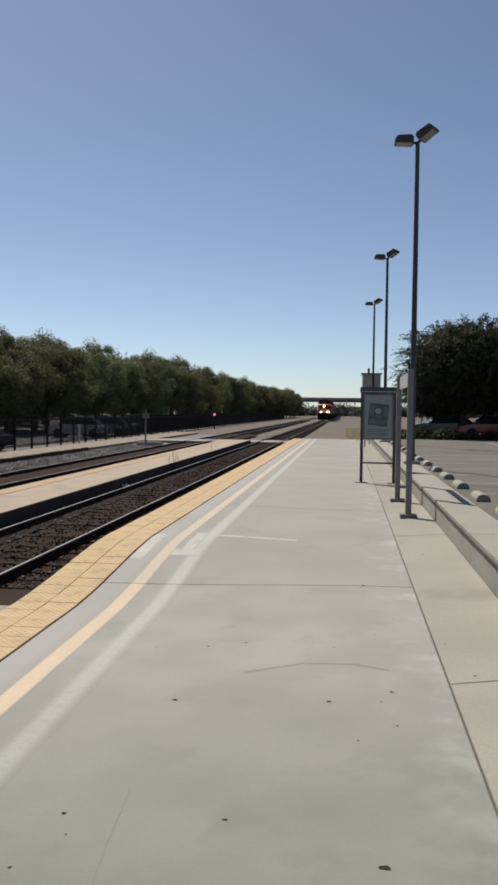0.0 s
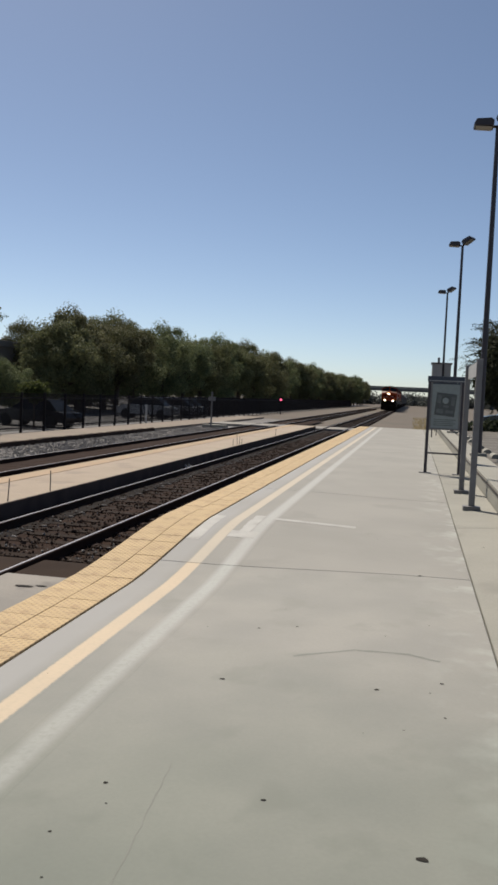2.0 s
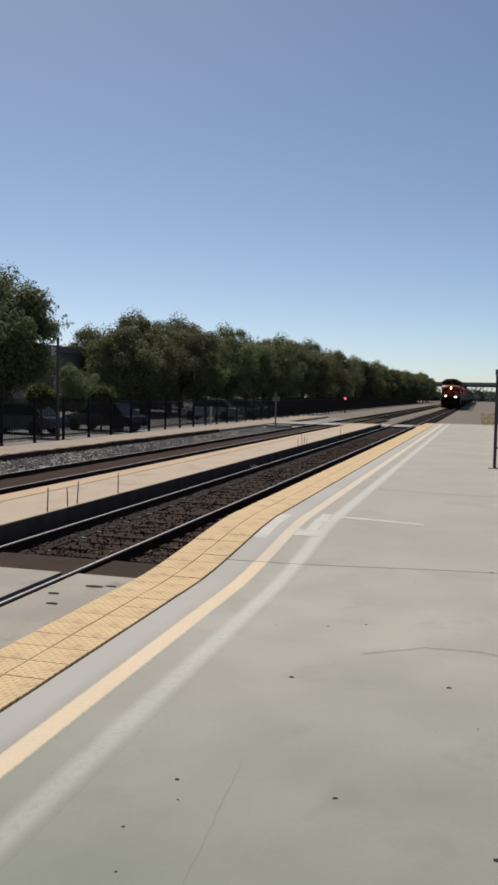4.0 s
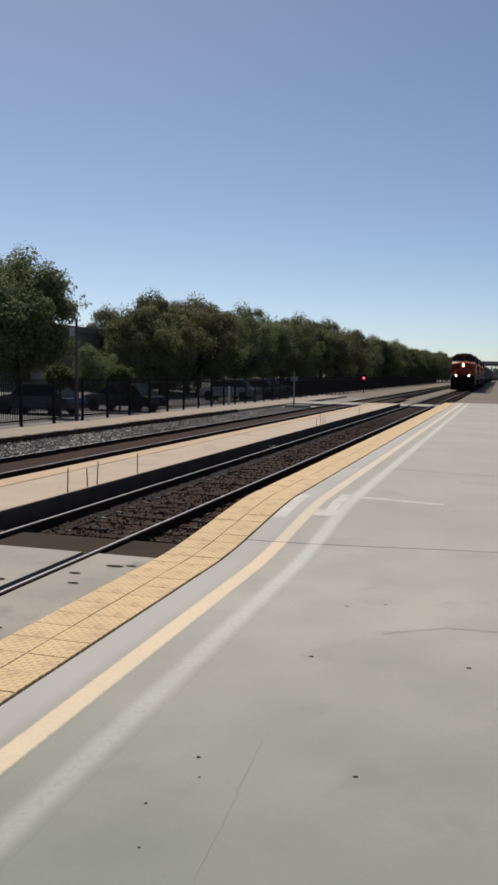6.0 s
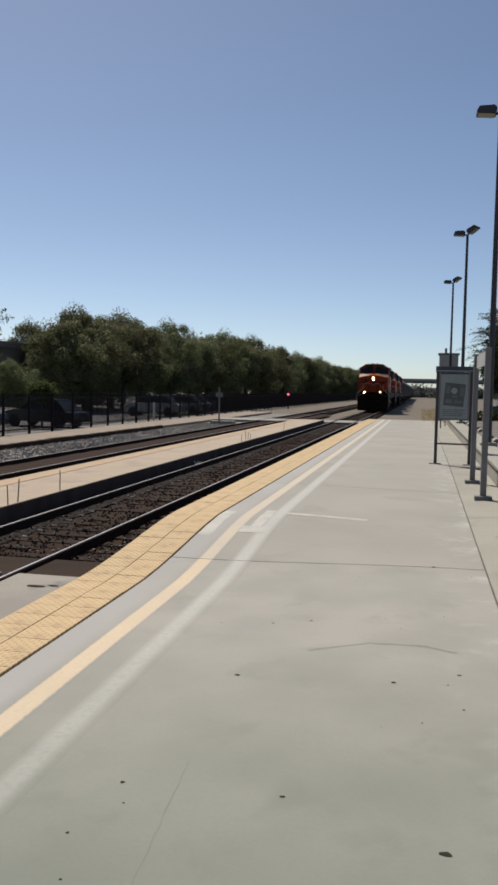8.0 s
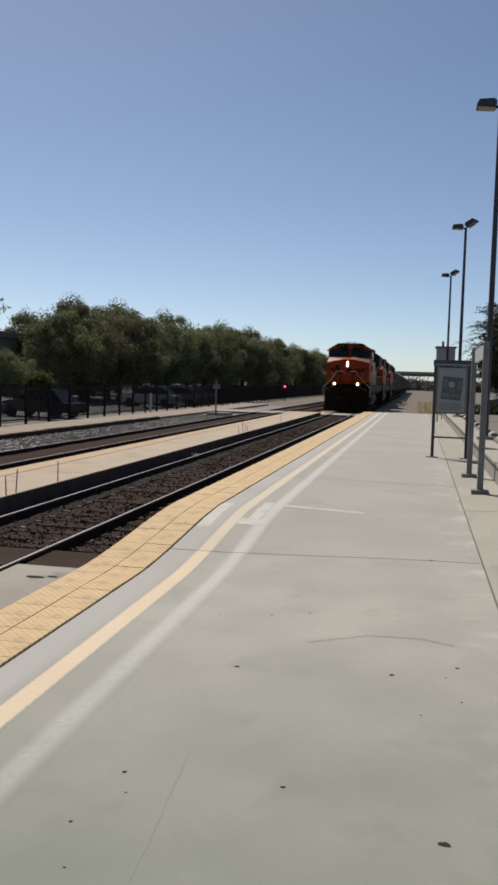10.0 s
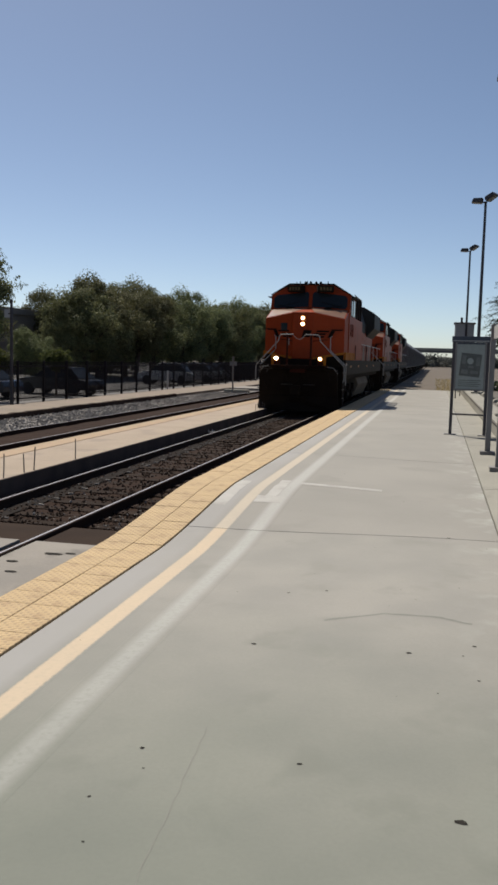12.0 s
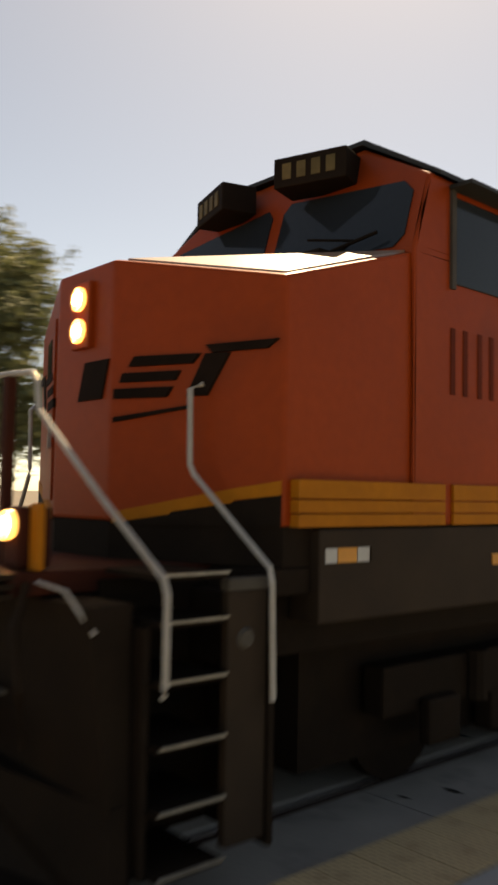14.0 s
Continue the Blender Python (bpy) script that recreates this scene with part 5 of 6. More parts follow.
        # hood door panels
        for k in range(11):
            y = 7.6 + 0.82 * k
            d = boxes("hood_door", PALE_DOOR if k in (1, 2, 3) else ORANGE, root, (min(s * 1.04, s * 1.075), max(s * 1.04, s * 1.075), y, y + 0.76, 2.0, 3.35), bevel=0.01)
            boxes("latch", LOCO_BLACK, d, (min(s * 1.075, s * 1.09), max(s * 1.075, s * 1.09), y + 0.66, y + 0.7, 2.5, 2.8))
        # walkway rail
        for k in range(9):
            y = 7.4 + 1.55 * k
            bm = bmesh.new()
            tube(bm, [(s * 1.52, y, 1.76), (s * 1.52, y, 2.75)], 0.02, 6)
            part("stanchion", bm, RAIL_WHITE if k % 2 else LOCO_BLACK, root)
        bm = bmesh.new()
        tube(bm, [(s * 1.52, 7.0, 2.72), (s * 1.52, 20.6, 2.72)], 0.018, 6)
        part("walkway_rail", bm, RAIL_WHITE, root)
        # frame stripes
        boxes("side_sill", SILL, root, (min(s * 1.30, s * 1.56), max(s * 1.30, s * 1.56), 0.75, 21.3, 1.42, 1.985), label="grimy grey-brown side sill", bevel=0.015)
        for y0, y1 in ((0.56, 2.0), (2.1, 3.3), (3.4, 4.1)):
            for z0, z1 in ((2.0, 2.075), (2.085, 2.16), (2.17, 2.28)):
                boxes("yellow_band", YELLOW_STRIPE, root, (min(s * 1.5, s * 1.572), max(s * 1.5, s * 1.572), y0, y1, z0, z1), label="yellow stripe along the cab side")
        for y in (2.6, 6.0, 10.5, 15):
            boxes("reflector", AMBER, root, (min(s * 1.56, s * 1.566), max(s * 1.56, s * 1.566), y, y + 0.32, 1.70, 1.78), label="amber reflector on the sill")
        boxes("kick_panel", ORANGE, root, (min(s * 1.0, s * 1.55), max(s * 1.0, s * 1.55), 4.11, 7.4, 2.0, 3.7), label="orange side panel behind the cab", bevel=0.02)
        boxes("vent_slot", LOGO_BLACK, root, (min(s * 1.551, s * 1.557), max(s * 1.551, s * 1.557), 4.32, 4.68, 2.02, 2.62), label="dark vent slot in the side")
        # ditch lights
        dl = boxes("ditch_light", DECK_RED, root, (min(s * 0.70, s * 0.90), max(s * 0.70, s * 0.90), -0.86, -0.66, 1.765, 2.10), label="grimy ditch light housing", bevel=0.03)
        boxes("bracket", YELLOW_STRIPE, dl, (min(s * 0.901, s * 1.0), max(s * 0.901, s * 1.0), -0.80, -0.76, 1.765, 2.12), label="yellow light bracket", bevel=0.006)
        bm = bmesh.new()
        tube(bm, [(s * 0.8, -0.861, 2.0), (s * 0.8, -0.90, 2.0)], 0.082, 20)
        part("lens", bm, REFLECTOR, dl, "glowing ditch light lens")
        bm = bmesh.new()
        tube(bm, [(s * 0.8, -0.89, 2.0), (s * 0.8, -0.908, 2.0)], 0.04, 16)
        part("bulb", bm, HEADLIGHT, dl, "bright lamp filament")
        # front handrails
        for pts in ([(s * 0.22, -0.74, 2.87), (s * 0.45, -0.72, 2.87), (s * 0.68, -0.70, 2.86), (s * 0.74, -0.7, 2.80), (s * 0.77, -0.70, 2.64), (s * 1.22, -0.56, 2.16), (s * 1.62, -0.43, 1.76), (s * 1.64, -0.42, 1.68), (s * 1.64, -0.42, 1.22), (s * 1.6, -0.4, 1.17)], [(s * 1.08, 0.22, 2.85), (s * 1.03, 0.16, 2.82), (s * 1.03, 0.17, 2.36), (s * 1.06, 0.18, 2.30), (s * 1.6, 0.31, 1.78), (s * 1.62, 0.31, 1.70), (s * 1.62, 0.33, 1.05)]):
            bm = bmesh.new()
            tube(bm, pts, 0.018, 8)
            part("handrail", bm, RAIL_WHITE, root, "white bent handrail")
        boxes("rail_post", DECK_RED, root, (min(s * 0.40, s * 0.47), max(s * 0.40, s * 0.47), -0.75, -0.69, 1.76, 2.85), label="dark red front rail post", bevel=0.008)
        # steps
        st = boxes("step_well", LOCO_BLACK, root, (min(s * 0.98, s * 1.02), max(s * 0.98, s * 1.02), -0.42, 0.36, 0.25, 1.7), label="black step well")
        boxes("well_side", LOCO_BLACK, st, (min(s * 1.0201, s * 1.58), max(s * 1.0201, s * 1.58), 0.34, 0.38, 0.25, 1.74))
        boxes("well_side", LOCO_BLACK, st, (min(s * 1.0201, s * 1.5), max(s * 1.0201, s * 1.5), -0.46, -0.42, 0.25, 1.5))
        for z in (0.27, 0.59, 0.91, 1.23, 1.53, 1.77):
            boxes("step", LOCO_BLACK, st, (min(s * 1.03, s * 1.57), max(s * 1.03, s * 1.57), -0.40, 0.03, z - 0.03, z))
            boxes("step_edge", STEP_EDGE, st, (min(s * 1.571, s * 1.59), max(s * 1.571, s * 1.59), -0.40, 0.03, z - 0.008, z + 0.006), label="worn bright step edge")
        pl = boxes("side_plate", SILL, root, (min(s * 1.50, s * 1.56), max(s * 1.50, s * 1.56), 0.045, 0.335, 0.30, 1.66), label="grimy plate behind the steps", bevel=0.012)
        boxes("plate_rim", LOCO_GREY, pl, (min(s * 1.50, s * 1.572), max(s * 1.50, s * 1.572), 0.04, 0.34, 1.662, 1.73), bevel=0.006)
        bm = bmesh.new()
        tube(bm, [(s * 1.56, 0.17, 1.40), (s * 1.585, 0.17, 1.40)], [0.06, 0.045], 16)
        part("boss", bm, LOCO_GREY, pl, "round grey boss")
        for y0, y1, paint in ((0.80, 0.90, WHITE_METAL), (0.91, 1.08, AMBER), (1.09, 1.2, WHITE_METAL), (1.22, 1.38, SILL)):
            boxes("reflector", paint, root, (min(s * 1.56, s * 1.567), max(s * 1.56, s * 1.567), y0, y1, 1.78, 1.87), label="reflective strip on the sill")
        # cables and hoses on the front
        bm = bmesh.new()
        tube(bm, [(s * 1.0, -0.86, 1.7), (s * 1.12, -0.98, 1.5), (s * 1.2, -0.98, 1.2), (s * 1.1, -0.9, 0.9)], 0.025, 6)
        part("air_hose", bm, LOCO_BLACK, root)
        bm = bmesh.new()
        tube(bm, [(s * 1.08, -0.84, 1.72), (s * 1.30, -0.80, 1.69), (s * 1.43, -0.70, 1.48)], 0.011, 6)
        part("uncoupling_lever", bm, RAIL_WHITE, root)
        # trucks
        for yc in (4.4, 17.3):
            tr = boxes("truck_frame", LOCO_BLACK, root, (min(s * 1.0, s * 1.2), max(s * 1.0, s * 1.2), yc - 2.6, yc + 2.6, 0.62, 0.98), (min(s * 1.0, s * 1.18), max(s * 1.0, s * 1.18), yc - 1.2, yc - 0.8, 0.3, 0.62), (min(s * 1.0, s * 1.18), max(s * 1.0, s * 1.18), yc + 0.8, yc + 1.2, 0.3, 0.62), label="black truck side frame", bevel=0.03)
            for dy in (-2.0, 0, 2.0):
                bm = bmesh.new()
                tube(bm, [(s * 0.69, yc + dy, 0.53), (s * 0.82, yc + dy, 0.53)], 0.53, 28)
                part("wheel", bm, LOCO_BLACK, tr, "dark steel wheel")
                boxes("axle_box", LOCO_BLACK, tr, (min(s * 1.2, s * 1.3), max(s * 1.2, s * 1.3), yc + dy - 0.2, yc + dy + 0.2, 0.38, 0.72), bevel=0.03)
                bm = bmesh.new()
                tube(bm, [(s * 1.23, yc + dy + 0.5, 0.62), (s * 1.23, yc + dy + 0.5, 1.0)], 0.09, 10)
                part("spring", bm, LOCO_BLACK, tr)
        # logo, plain shapes on the nose
        def on_nose(x, z, lift):
            k = (abs(x) - 0.36) / (1.5 - 0.36)
            return (s * abs(x), 0.02 + 0.48 * k - lift, z)
        shapes = [[(0.40, 2.79), (0.76, 2.79), (0.80, 2.855), (0.40, 2.855)], [(0.44, 2.895), (0.82, 2.895), (0.85, 2.955), (0.46, 2.955)], [(0.50, 2.995), (0.93, 2.995), (0.98, 3.055), (0.54, 3.06)],
                  [(0.90, 2.79), (1.03, 2.79), (1.17, 3.05), (1.02, 3.05)], [(1.06, 3.055), (1.40, 3.06), (1.47, 3.115), (1.02, 3.105)], [(0.40, 2.64), (0.92, 2.715), (0.94, 2.735), (0.40, 2.67)]]
        for sh in shapes:
            bm = bmesh.new()
            a = [bm.verts.new(on_nose(x, z, 0.024)) for x, z in sh]
            b = [bm.verts.new(on_nose(x, z, -0.002)) for x, z in sh]
            for k in range(4):
                bm.faces.new((a[k], a[(k + 1) % 4], b[(k + 1) % 4], b[k]))
            bm.faces.new(a)
            bm.faces.new(list(reversed(b)))
            part("emblem_bar", bm, LOGO_BLACK, root, "black slanted emblem bar on the nose")
        # black skirt under the stripe
        bm = bmesh.new()
        sk = [(0.42, 1.985), (0.8, 2.07), (1.2, 2.145), (1.49, 2.188), (1.49, 2.0), (0.42, 1.98)]
        a = [bm.verts.new(on_nose(x, z, 0.005)) for x, z in sk]
        b = [bm.verts.new(on_nose(x, z, -0.002)) for x, z in sk]
        for k in range(6):
            bm.faces.new((a[k], a[(k + 1) % 6], b[(k + 1) % 6], b[k]))
        bm.faces.new(a)
        part("nose_skirt", bm, LOCO_BLACK, root, "black skirt under the nose stripe")
        # yellow curve at the nose foot
        bm = bmesh.new()
        pts = [(0.40, 2.06), (0.8, 2.14), (1.2, 2.22), (1.49, 2.27)]
        for (xa, za), (xb, zb) in zip(pts, pts[1:]):
            v = [on_nose(xa, za, 0.008), on_nose(xb, zb, 0.008), on_nose(xb, zb - 0.085, 0.008), on_nose(xa, za - 0.07, 0.008)]
            w = [on_nose(xa, za, -0.002), on_nose(xb, zb, -0.002), on_nose(xb, zb - 0.085, -0.002), on_nose(xa, za - 0.07, -0.002)]
            A, B = [bm.verts.new(p) for p in v], [bm.verts.new(p) for p in w]
            for k in range(4):
                bm.faces.new((A[k], A[(k + 1) % 4], B[(k + 1) % 4], B[k]))
            bm.faces.new(A)
        part("nose_stripe", bm, YELLOW_STRIPE, root, "yellow stripe round the nose foot")
    bm = bmesh.new()
    prism(bm, [(-0.04, 2.80), (0.26, 2.80), (0.34, 3.06), (0.04, 3.06)], "y", 0.005, 0.03)
    part("emblem_bar", bm, LOGO_BLACK, root, "black slanted emblem bar on the nose")
    # headlights
    hl = boxes("headlight", ORANGE, root, (-0.12, 0.12, -0.02, 0.03, 3.16, 3.62), label="orange twin headlight panel", bevel=0.012)
    for z in (3.28, 3.5):
        bm = bmesh.new()
        tube(bm, [(0, -0.021, z), (0, -0.045, z)], 0.085, 20)
        part("lens", bm, REFLECTOR, hl, "glowing headlight lens")
        bm = bmesh.new()
        tube(bm, [(0, -0.04, z), (0, -0.052, z)], 0.042, 16)
        part("bulb", bm, HEADLIGHT, hl, "bright lamp filament")
    def sheet(name, outline, lift, material, parent, label):
        bm = bmesh.new()
        a = [bm.verts.new((x, 0.02 + 0.48 * (abs(x) - 0.36) / 1.14 - lift, z)) for x, z in outline]
        b = [bm.verts.new((x, 0.02 + 0.48 * (abs(x) - 0.36) / 1.14 + 0.004, z)) for x, z in outline]
        n = len(a)
        for k in range(n):
            bm.faces.new((a[k], a[(k + 1) % n], b[(k + 1) % n], b[k]))
        bm.faces.new(a)
        bm.faces.new(list(reversed(b)))
        return part(name, bm, material, parent, label)

    d = sheet("nose_door", [(-1.02, 2.12), (-0.44, 2.12), (-0.44, 3.44), (-1.02, 3.38)], 0.018, ORANGE, root, "orange nose door")
    sheet("door_window", [(-0.86, 3.06), (-0.60, 3.06), (-0.60, 3.32), (-0.86, 3.32)], 0.024, CAB_GLASS, d, "small dark door window")
    sheet("door_handle", [(-0.54, 2.5), (-0.5, 2.5), (-0.5, 2.75), (-0.54, 2.75)], 0.045, RAIL_WHITE, d, "steel door handle")
    bm = bmesh.new()
    tube(bm, [(-0.22 + 0.044 * k, -0.74, 2.86 - 0.16 * (1 - (k / 5 - 1) ** 2)) for k in range(11)], 0.011, 6)
    part("safety_chain", bm, RAIL_WHITE, root, "slack safety chain across the front walkway")
    bm = bmesh.new()
    tube(bm, [(0.1, -0.8, 1.5), (0.05, -0.95, 1.2), (-0.15, -1.0, 0.95), (-0.35, -0.95, 1.2), (-0.45, -0.8, 1.55)], 0.022, 6)
    part("jumper_cable", bm, LOCO_BLACK, root, "black jumper cable looped on the pilot")
    boxes("coupler_pocket", DECK_RED, root, (-0.28, 0.28, -0.97, -0.75, 1.5, 1.72), bevel=0.02)
    # front deck, pilot, coupler
    boxes("front_deck", DECK_RED, root, (-0.98, 0.98, -0.95, 0.7, 1.63, 1.76), label="red-brown front deck edge", bevel=0.02)
    for s in (-1, 1):
        boxes("deck_wing", LOCO_BLACK, root, (min(s * 0.981, s * 1.5), max(s * 0.981, s * 1.5), 0.39, 0.74, 1.60, 1.755), bevel=0.01)
    bm = bmesh.new()
    ring = [(-1.49, 0.515), (-0.36, 0.035), (0.36, 0.035), (1.49, 0.515), (1.49, 1.9), (-1.49, 1.9)]
    lo = [bm.verts.new((x, y, 1.761)) for x, y in ring]
    hi = [bm.verts.new((x, y, 1.999)) for x, y in ring]
    for k in range(6):
        bm.faces.new((lo[k], lo[(k + 1) % 6], hi[(k + 1) % 6], hi[k]))
    bm.faces.new(list(reversed(lo)))
    bm.faces.new(hi)
    part("lower_nose", bm, LOCO_BLACK, root)
    bm = bmesh.new()
    loco_box_body(bm, [[(-1.45, -0.55, 0.12), (1.45, -0.55, 0.12), (1.42, -0.75, 1.62), (-1.42, -0.75, 1.62)], [(-1.45, -0.47, 0.2), (1.45, -0.47, 0.2), (1.42, -0.47, 1.62), (-1.42, -0.47, 1.62)]])
    box(bm, -0.96, 0.96, -0.5, 0.3, 0.4, 1.62)
    part("pilot", bm, LOCO_BLACK, root, "black front pilot plate", bevel=0.02)
    bm = bmesh.new()
    loco_box_body(bm, [[(-1.5, -0.62, 0.10), (0, -1.15, 0.10), (1.5, -0.62, 0.10), (1.45, -0.60, 0.62), (0, -0.80, 0.62), (-1.45, -0.60, 0.62)], [(-1.5, -0.5, 0.10), (0, -0.9, 0.10), (1.5, -0.5, 0.10), (1.45, -0.52, 0.62), (0, -0.6, 0.62), (-1.45, -0.52, 0.62)]])
    part("snow_plow", bm, LOCO_BLACK, root, "black pilot plow")
    bm = bmesh.new()
    box(bm, -0.12, 0.12, -1.2, -0.5, 0.78, 1.0)
    box(bm, -0.2, 0.16, -1.42, -1.15, 0.7, 1.05)
    part("coupler", bm, LOCO_BLACK, root, bevel=0.03)
    boxes("anticlimber", LOCO_BLACK, root, *[(-1.05, 1.05, -1.08, -0.95, 1.63 + 0.05 * k, 1.66 + 0.05 * k) for k in range(3)])
    boxes("pilot_rung", LOCO_GREY, root, (0.2, 0.62, -0.79, -0.755, 1.05, 1.075))
    boxes("pilot_rung", LOCO_GREY, root, (-0.62, -0.2, -0.79, -0.755, 1.05, 1.075))
    # hood and underframe
    bm = bmesh.new()
    loco_box_body(bm, [[(-1.04, y, 1.9), (1.04, y, 1.9), (1.04, y, 3.9), (0.8, y, 4.55), (-0.8, y, 4.55), (-1.04, y, 3.9)] for y in (4.05, 20.4)])
    part("long_hood", bm, ORANGE, root, "orange long hood", bevel=0.03)
    bm = bmesh.new()
    loco_box_body(bm, [[(-1.07, y, 3.45), (1.07, y, 3.45), (1.07, y, 3.92), (0.83, y, 4.58), (-0.83, y, 4.58), (-1.07, y, 3.92)] for y in (7.5, 15.2)])
    part("hood_top", bm, LOCO_ROOF, root, "black hood roof", bevel=0.02)
    bm = bmesh.new()
    loco_box_body(bm, [[(-1.1, y, 3.3), (1.1, y, 3.3), (1.5, y, 3.75), (1.5, y, 4.55), (0.9, y, 4.9), (-0.9, y, 4.9), (-1.5, y, 4.55), (-1.5, y, 3.75)] for y in (15.6, 20.3)])
    part("radiator", bm, LOCO_ROOF, root, "flared dark radiator housing", bevel=0.02)
    boxes("exhaust_stack", LOCO_BLACK, root, (-0.5, 0.5, 11.5, 13.0, 4.5, 4.75), bevel=0.03)
    boxes("equipment_box", LOCO_ROOF, root, (-0.85, 0.85, 7.6, 10.5, 4.58, 4.8), bevel=0.03)
    bm = bmesh.new()
    for x in (-0.3, -0.1, 0.12, 0.3):
        tube(bm, [(x, 3.2, 4.93), (x, 2.6, 4.99), (x, 2.3, 5.0)], [0.025, 0.025, 0.05], 8)
    box(bm, -0.4, 0.4, 3.1, 3.3, 4.925, 4.98)
    part("horn", bm, LOCO_BLACK, root)
    for x, y in ((-0.7, 2.6), (0.6, 2.2), (-0.2, 2.1), (0.3, 3.6), (-0.5, 2.2)):
        bm = bmesh.new()
        tube(bm, [(x, y, 4.92), (x, y, 5.04)], 0.018, 6)
        part("antenna", bm, LOCO_BLACK, root)
    for y in (1.2, 14.2):
        boxes("traction_gear", LOCO_BLACK, root, (-0.95, 0.95, y, y + 6.2, 0.3, 1.19), label="dark motors and gear between the wheels")
    boxes("underframe", LOCO_BLACK, root, (-1.3, 1.3, 0.2, 21.4, 1.2, 1.63), bevel=0.02)
    bm = bmesh.new()
    prism(bm, [(-1.3, 1.2), (-1.42, 0.9), (-1.2, 0.35), (1.2, 0.35), (1.42, 0.9), (1.3, 1.2)], "y", 7.9, 13.6)
    part("fuel_tank", bm, TANK, root, "pale dusty fuel tank", bevel=0.04)
    boxes("rear_deck", LOCO_BLACK, root, (-1.5, 1.5, 20.4, 21.9, 1.55, 1.76))
    return root


def hopper_car():
    root = tagged(empty("hopper_car"), "long grey covered hopper freight car behind the locomotives", "freight car", "freight cars of the train")
    bm = bmesh.new()
    loco_box_body(bm, [[(-1.45, y, 1.3), (1.45, y, 1.3), (1.55, y, 3.9), (1.2, y, 4.4), (-1.2, y, 4.4), (-1.55, y, 3.9)] for y in (0.8, 17.2)])
    part("hopper_body", bm, CAR_GREY, root, bevel=0.03)
    boxes("roof_walk", STEEL_GREY, root, (-0.4, 0.4, 0.6, 17.4, 4.45, 4.5))
    for s in (-1, 1):
        for k in range(11):
            y = 1.0 + 1.58 * k
            bm = bmesh.new()
            box(bm, min(s * 1.46, s * 1.6), max(s * 1.46, s * 1.6), y, y + 0.12, 1.4, 3.85)
            part("rib", bm, CAR_GREY, root)
        for yc in (2.2, 15.8):
            tr = boxes("truck_frame", LOCO_BLACK, root, (min(s * 0.95, s * 1.15), max(s * 0.95, s * 1.15), yc - 1.3, yc + 1.3, 0.35, 0.75), bevel=0.03)
            for dy in (-0.9, 0.9):
                bm = bmesh.new()
                tube(bm, [(s * 0.69, yc + dy, 0.46), (s * 0.82, yc + dy, 0.46)], 0.46, 20)
                part("wheel", bm, LOCO_BLACK, tr)
    bm = bmesh.new()
    for y in (4, 9, 14):
        loco_box_body(bm, [[(-1.2, y - 2, 1.3), (1.2, y - 2, 1.3), (1.2, y + 2, 1.3), (-1.2, y + 2, 1.3)], [(-0.5, y - 0.4, 0.45), (0.5, y - 0.4, 0.45), (0.5, y + 0.4, 0.45), (-0.5, y + 0.4, 0.45)]])
    part("discharge_hopper", bm, CAR_GREY, root)
    for y in (-0.4, 17.2):
        boxes("end_sill", LOCO_BLACK, root, (-1.45, 1.45, y, y + 1.2, 1.0, 1.3))
    return root


TRAIN = []


def train():
    first = locomotive()
    offset = 0.0
    TRAIN.append((first, 0.0))
    for k in (1, 2):
        TRAIN.append((copy_thing(first, pose(TRACK1, 300, 0)), 23.4 * k))
    offset = 23.4 * 3
    hop = hopper_car()
    TRAIN.append((hop, offset))
    for k in range(1, 9):
        TRAIN.append((copy_thing(hop, pose(TRACK1, 300, 0)), offset + 18.9 * k))


def motions():
    for thing, back in TRAIN:
        walk(thing, [(t, pose(TRACK1, 200.0 - 14.08 * t + back, 0)) for t in (0.0, 3.5, 7.0, 10.5, 14.0)])


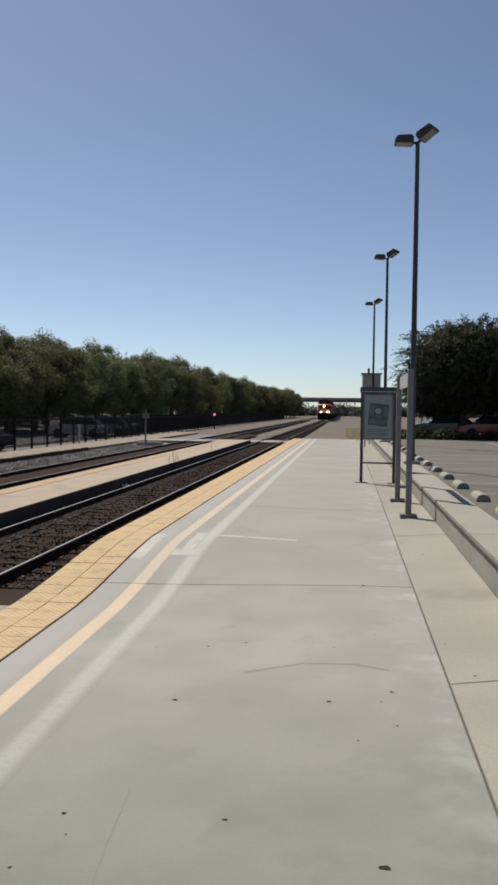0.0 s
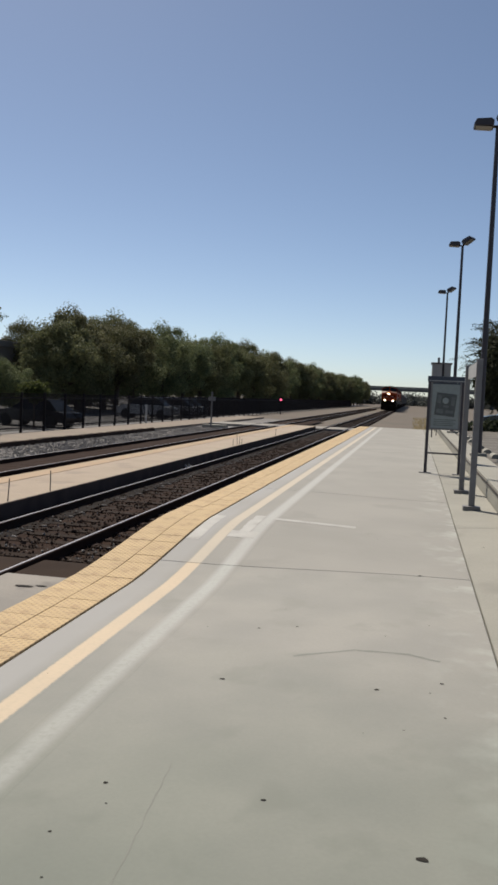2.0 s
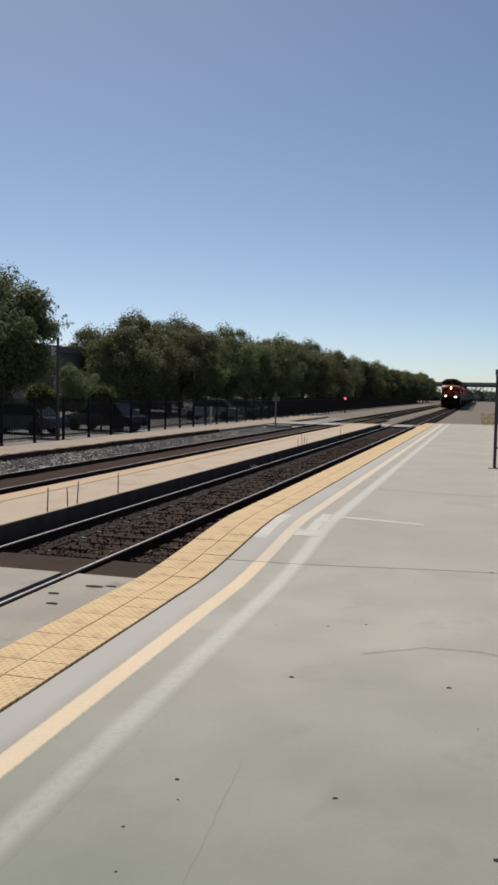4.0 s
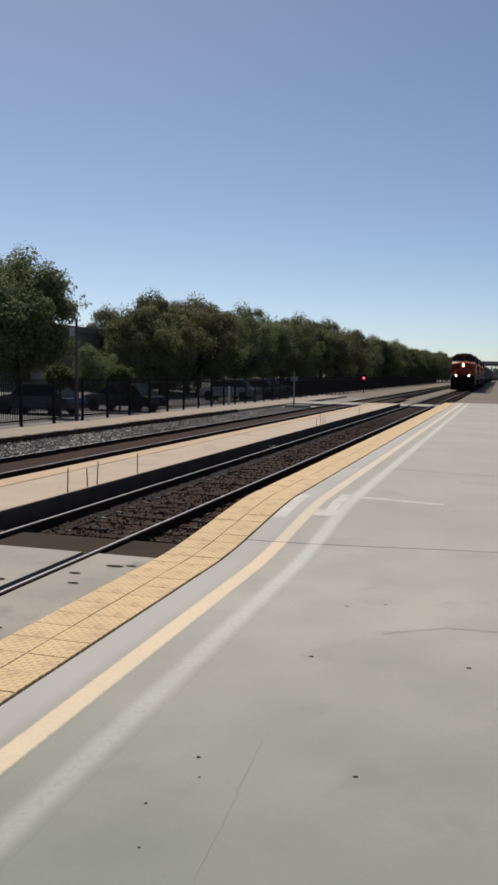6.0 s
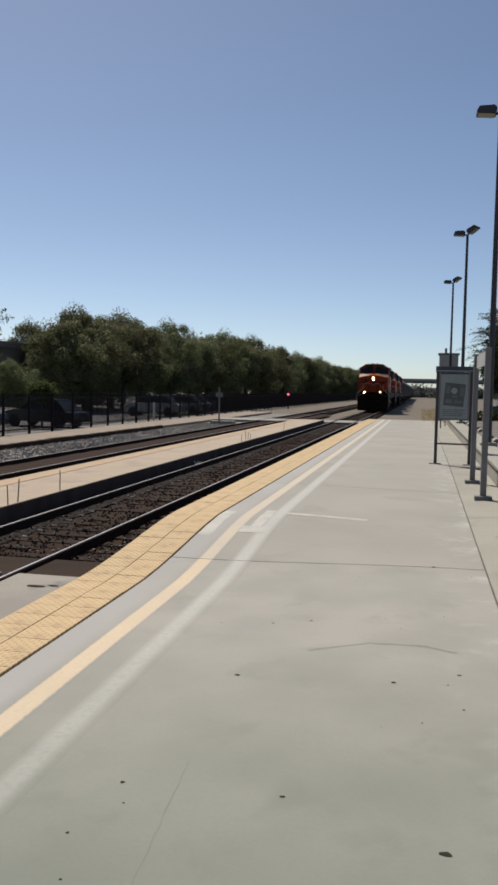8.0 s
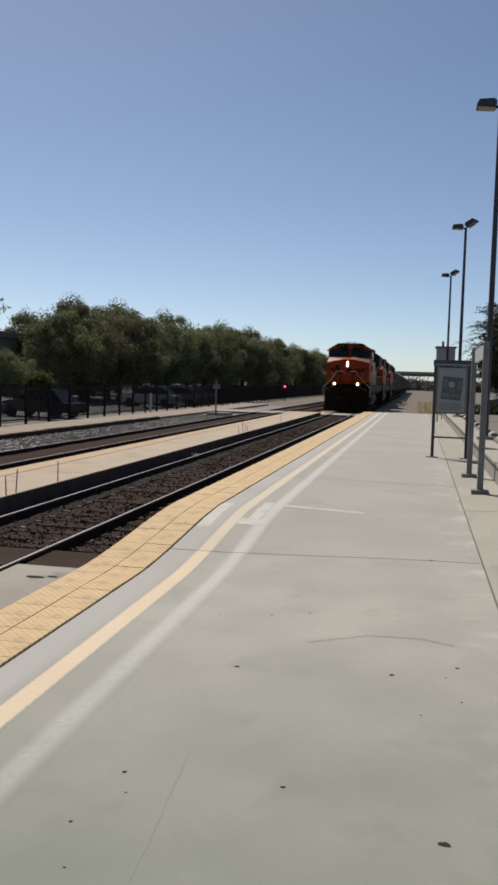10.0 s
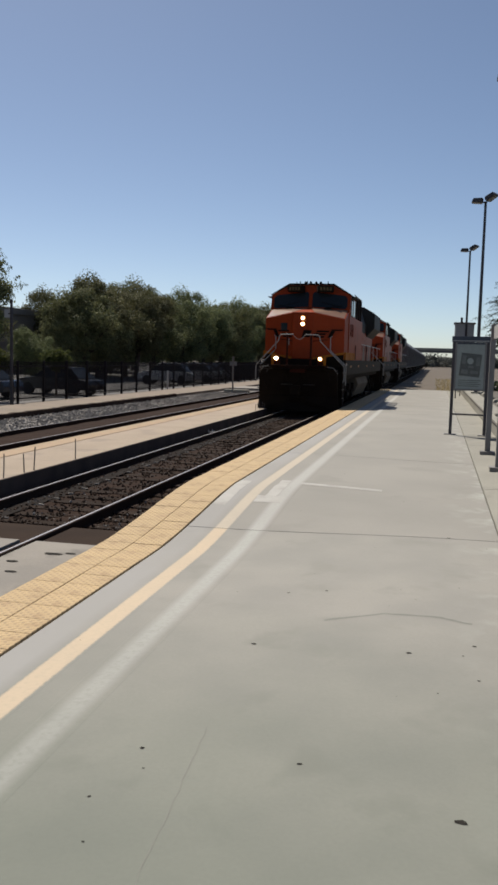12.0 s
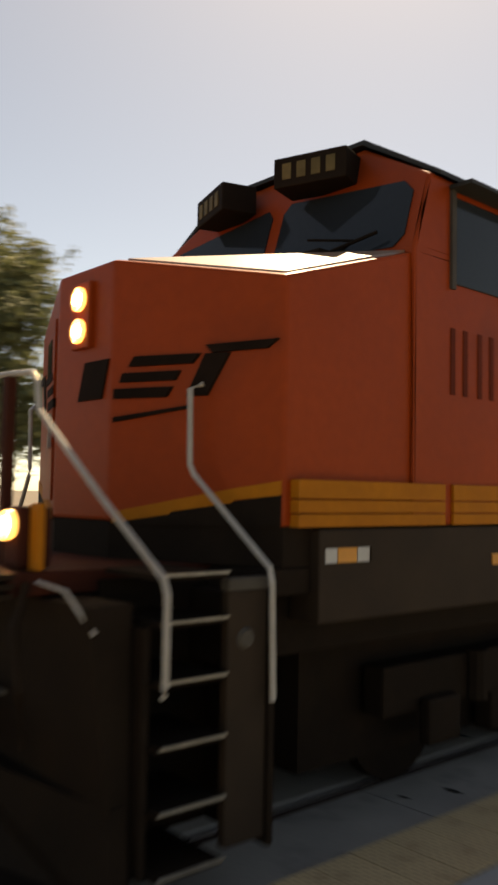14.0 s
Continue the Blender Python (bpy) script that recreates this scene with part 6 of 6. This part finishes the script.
# ---- build ----
ground()
deck = platform()
retaining_wall()
parking_lot()
wheel_stop()
rough_bed("track_ballast", -6.3, EDGE + 0.02, -6, 58, -0.138, BALLAST_DARK, "dark oily ballast round the near track", 0.016, 1)
rough_bed("far_track_bed", -10.28, -7.62, -6, 75, -0.112, BALLAST_DARK, "dark oily bed between the rails of the far track", 0.012, 12, 0.0)
rough_bed("far_track_ballast", -13.1, -7.6, -6, 75, -0.15, BALLAST_GREY, "grey crushed-stone ballast beside the far track", 0.025, 2, 0.0)
stones("track_stones", [(-5.9, -3.25, 8.9, 40, -0.13)], 5000, STONE_DARK, "loose dark ballast stones", 7, (0.012, 0.034))
stones("pale_debris", [(-5.42, -5.30, 8.5, 34, -0.125), (-5.3, -4.2, 9, 30, -0.13), (-3.9, -3.3, 9, 14, -0.13), (-3.55, -3.25, 8.6, 11, -0.13)], 420, STONE_GREY, "small pale stones and debris between the rails", 17, (0.012, 0.026))
stones("far_track_stones", [(-13.1, -10.4, 12, 50, -0.145)], 9000, STONE_GREY, "loose grey ballast stones", 8, (0.025, 0.05))
track("near_track", TRACK1, "near railway track with worn bright rails on dark ties")
track("far_track", TRACK2, "far railway track with rusty rails on dark ties")
crossing("near_crossing", 1.7, 8.05, ((EDGE - 0.025, -3.98 + 0.03), (-4.70 - 0.72 + 0.0, -4.14), (-7.6, -5.62)), "pale concrete crossing panels level with the rails", PANEL)
crossing("far_crossing", 54.0, 58.0, ((EDGE, -3.95), (-5.40, -4.14), (-8.7, -5.62), (-10.2, -8.88), (-13.5, -10.4)), "pale asphalt track crossing at the platform end", PANEL)
island()
for xa, xb in ((EDGE - 0.01, -3.95), (-5.42, -4.12), (-5.93, -5.62)):
    bm = bmesh.new()
    box(bm, xa - 0.0 if xa < -4 else -3.95, xb if xa < -4 else EDGE - 0.01, 8.06, 8.95, -0.3, -0.035)
    tagged(part("crossing_apron", bm, APRON, bevel=0.01), "dark tarred apron beside the crossing panels", "pavement", kind="structure")
bm = bmesh.new()
box(bm, -15.4, -13.1, -10, 75, GROUND - 0.1, 0.0)
tagged(part("tan_path", bm, PATH_TAN, bevel=0.02), "tan compacted path along the fence", "path", kind="structure")
train()
info_case()
name_sign()
lamp = street_lamp()
lamp.matrix_basis = pose(1.95, 23.8, 0.58)
copy_thing(lamp, pose(2.0, 41.4, 0.58))
copy_thing(lamp, pose(1.98, 59.0, 0.58))
hut()
handrail()
trackside_posts()
fence()
sign_pole()
path_lip()
track_wear()
island_stakes()
cars()
far_things()
plants()
hairline_cracks()
gum_spots()
tactile_tiles(deck)
motions()
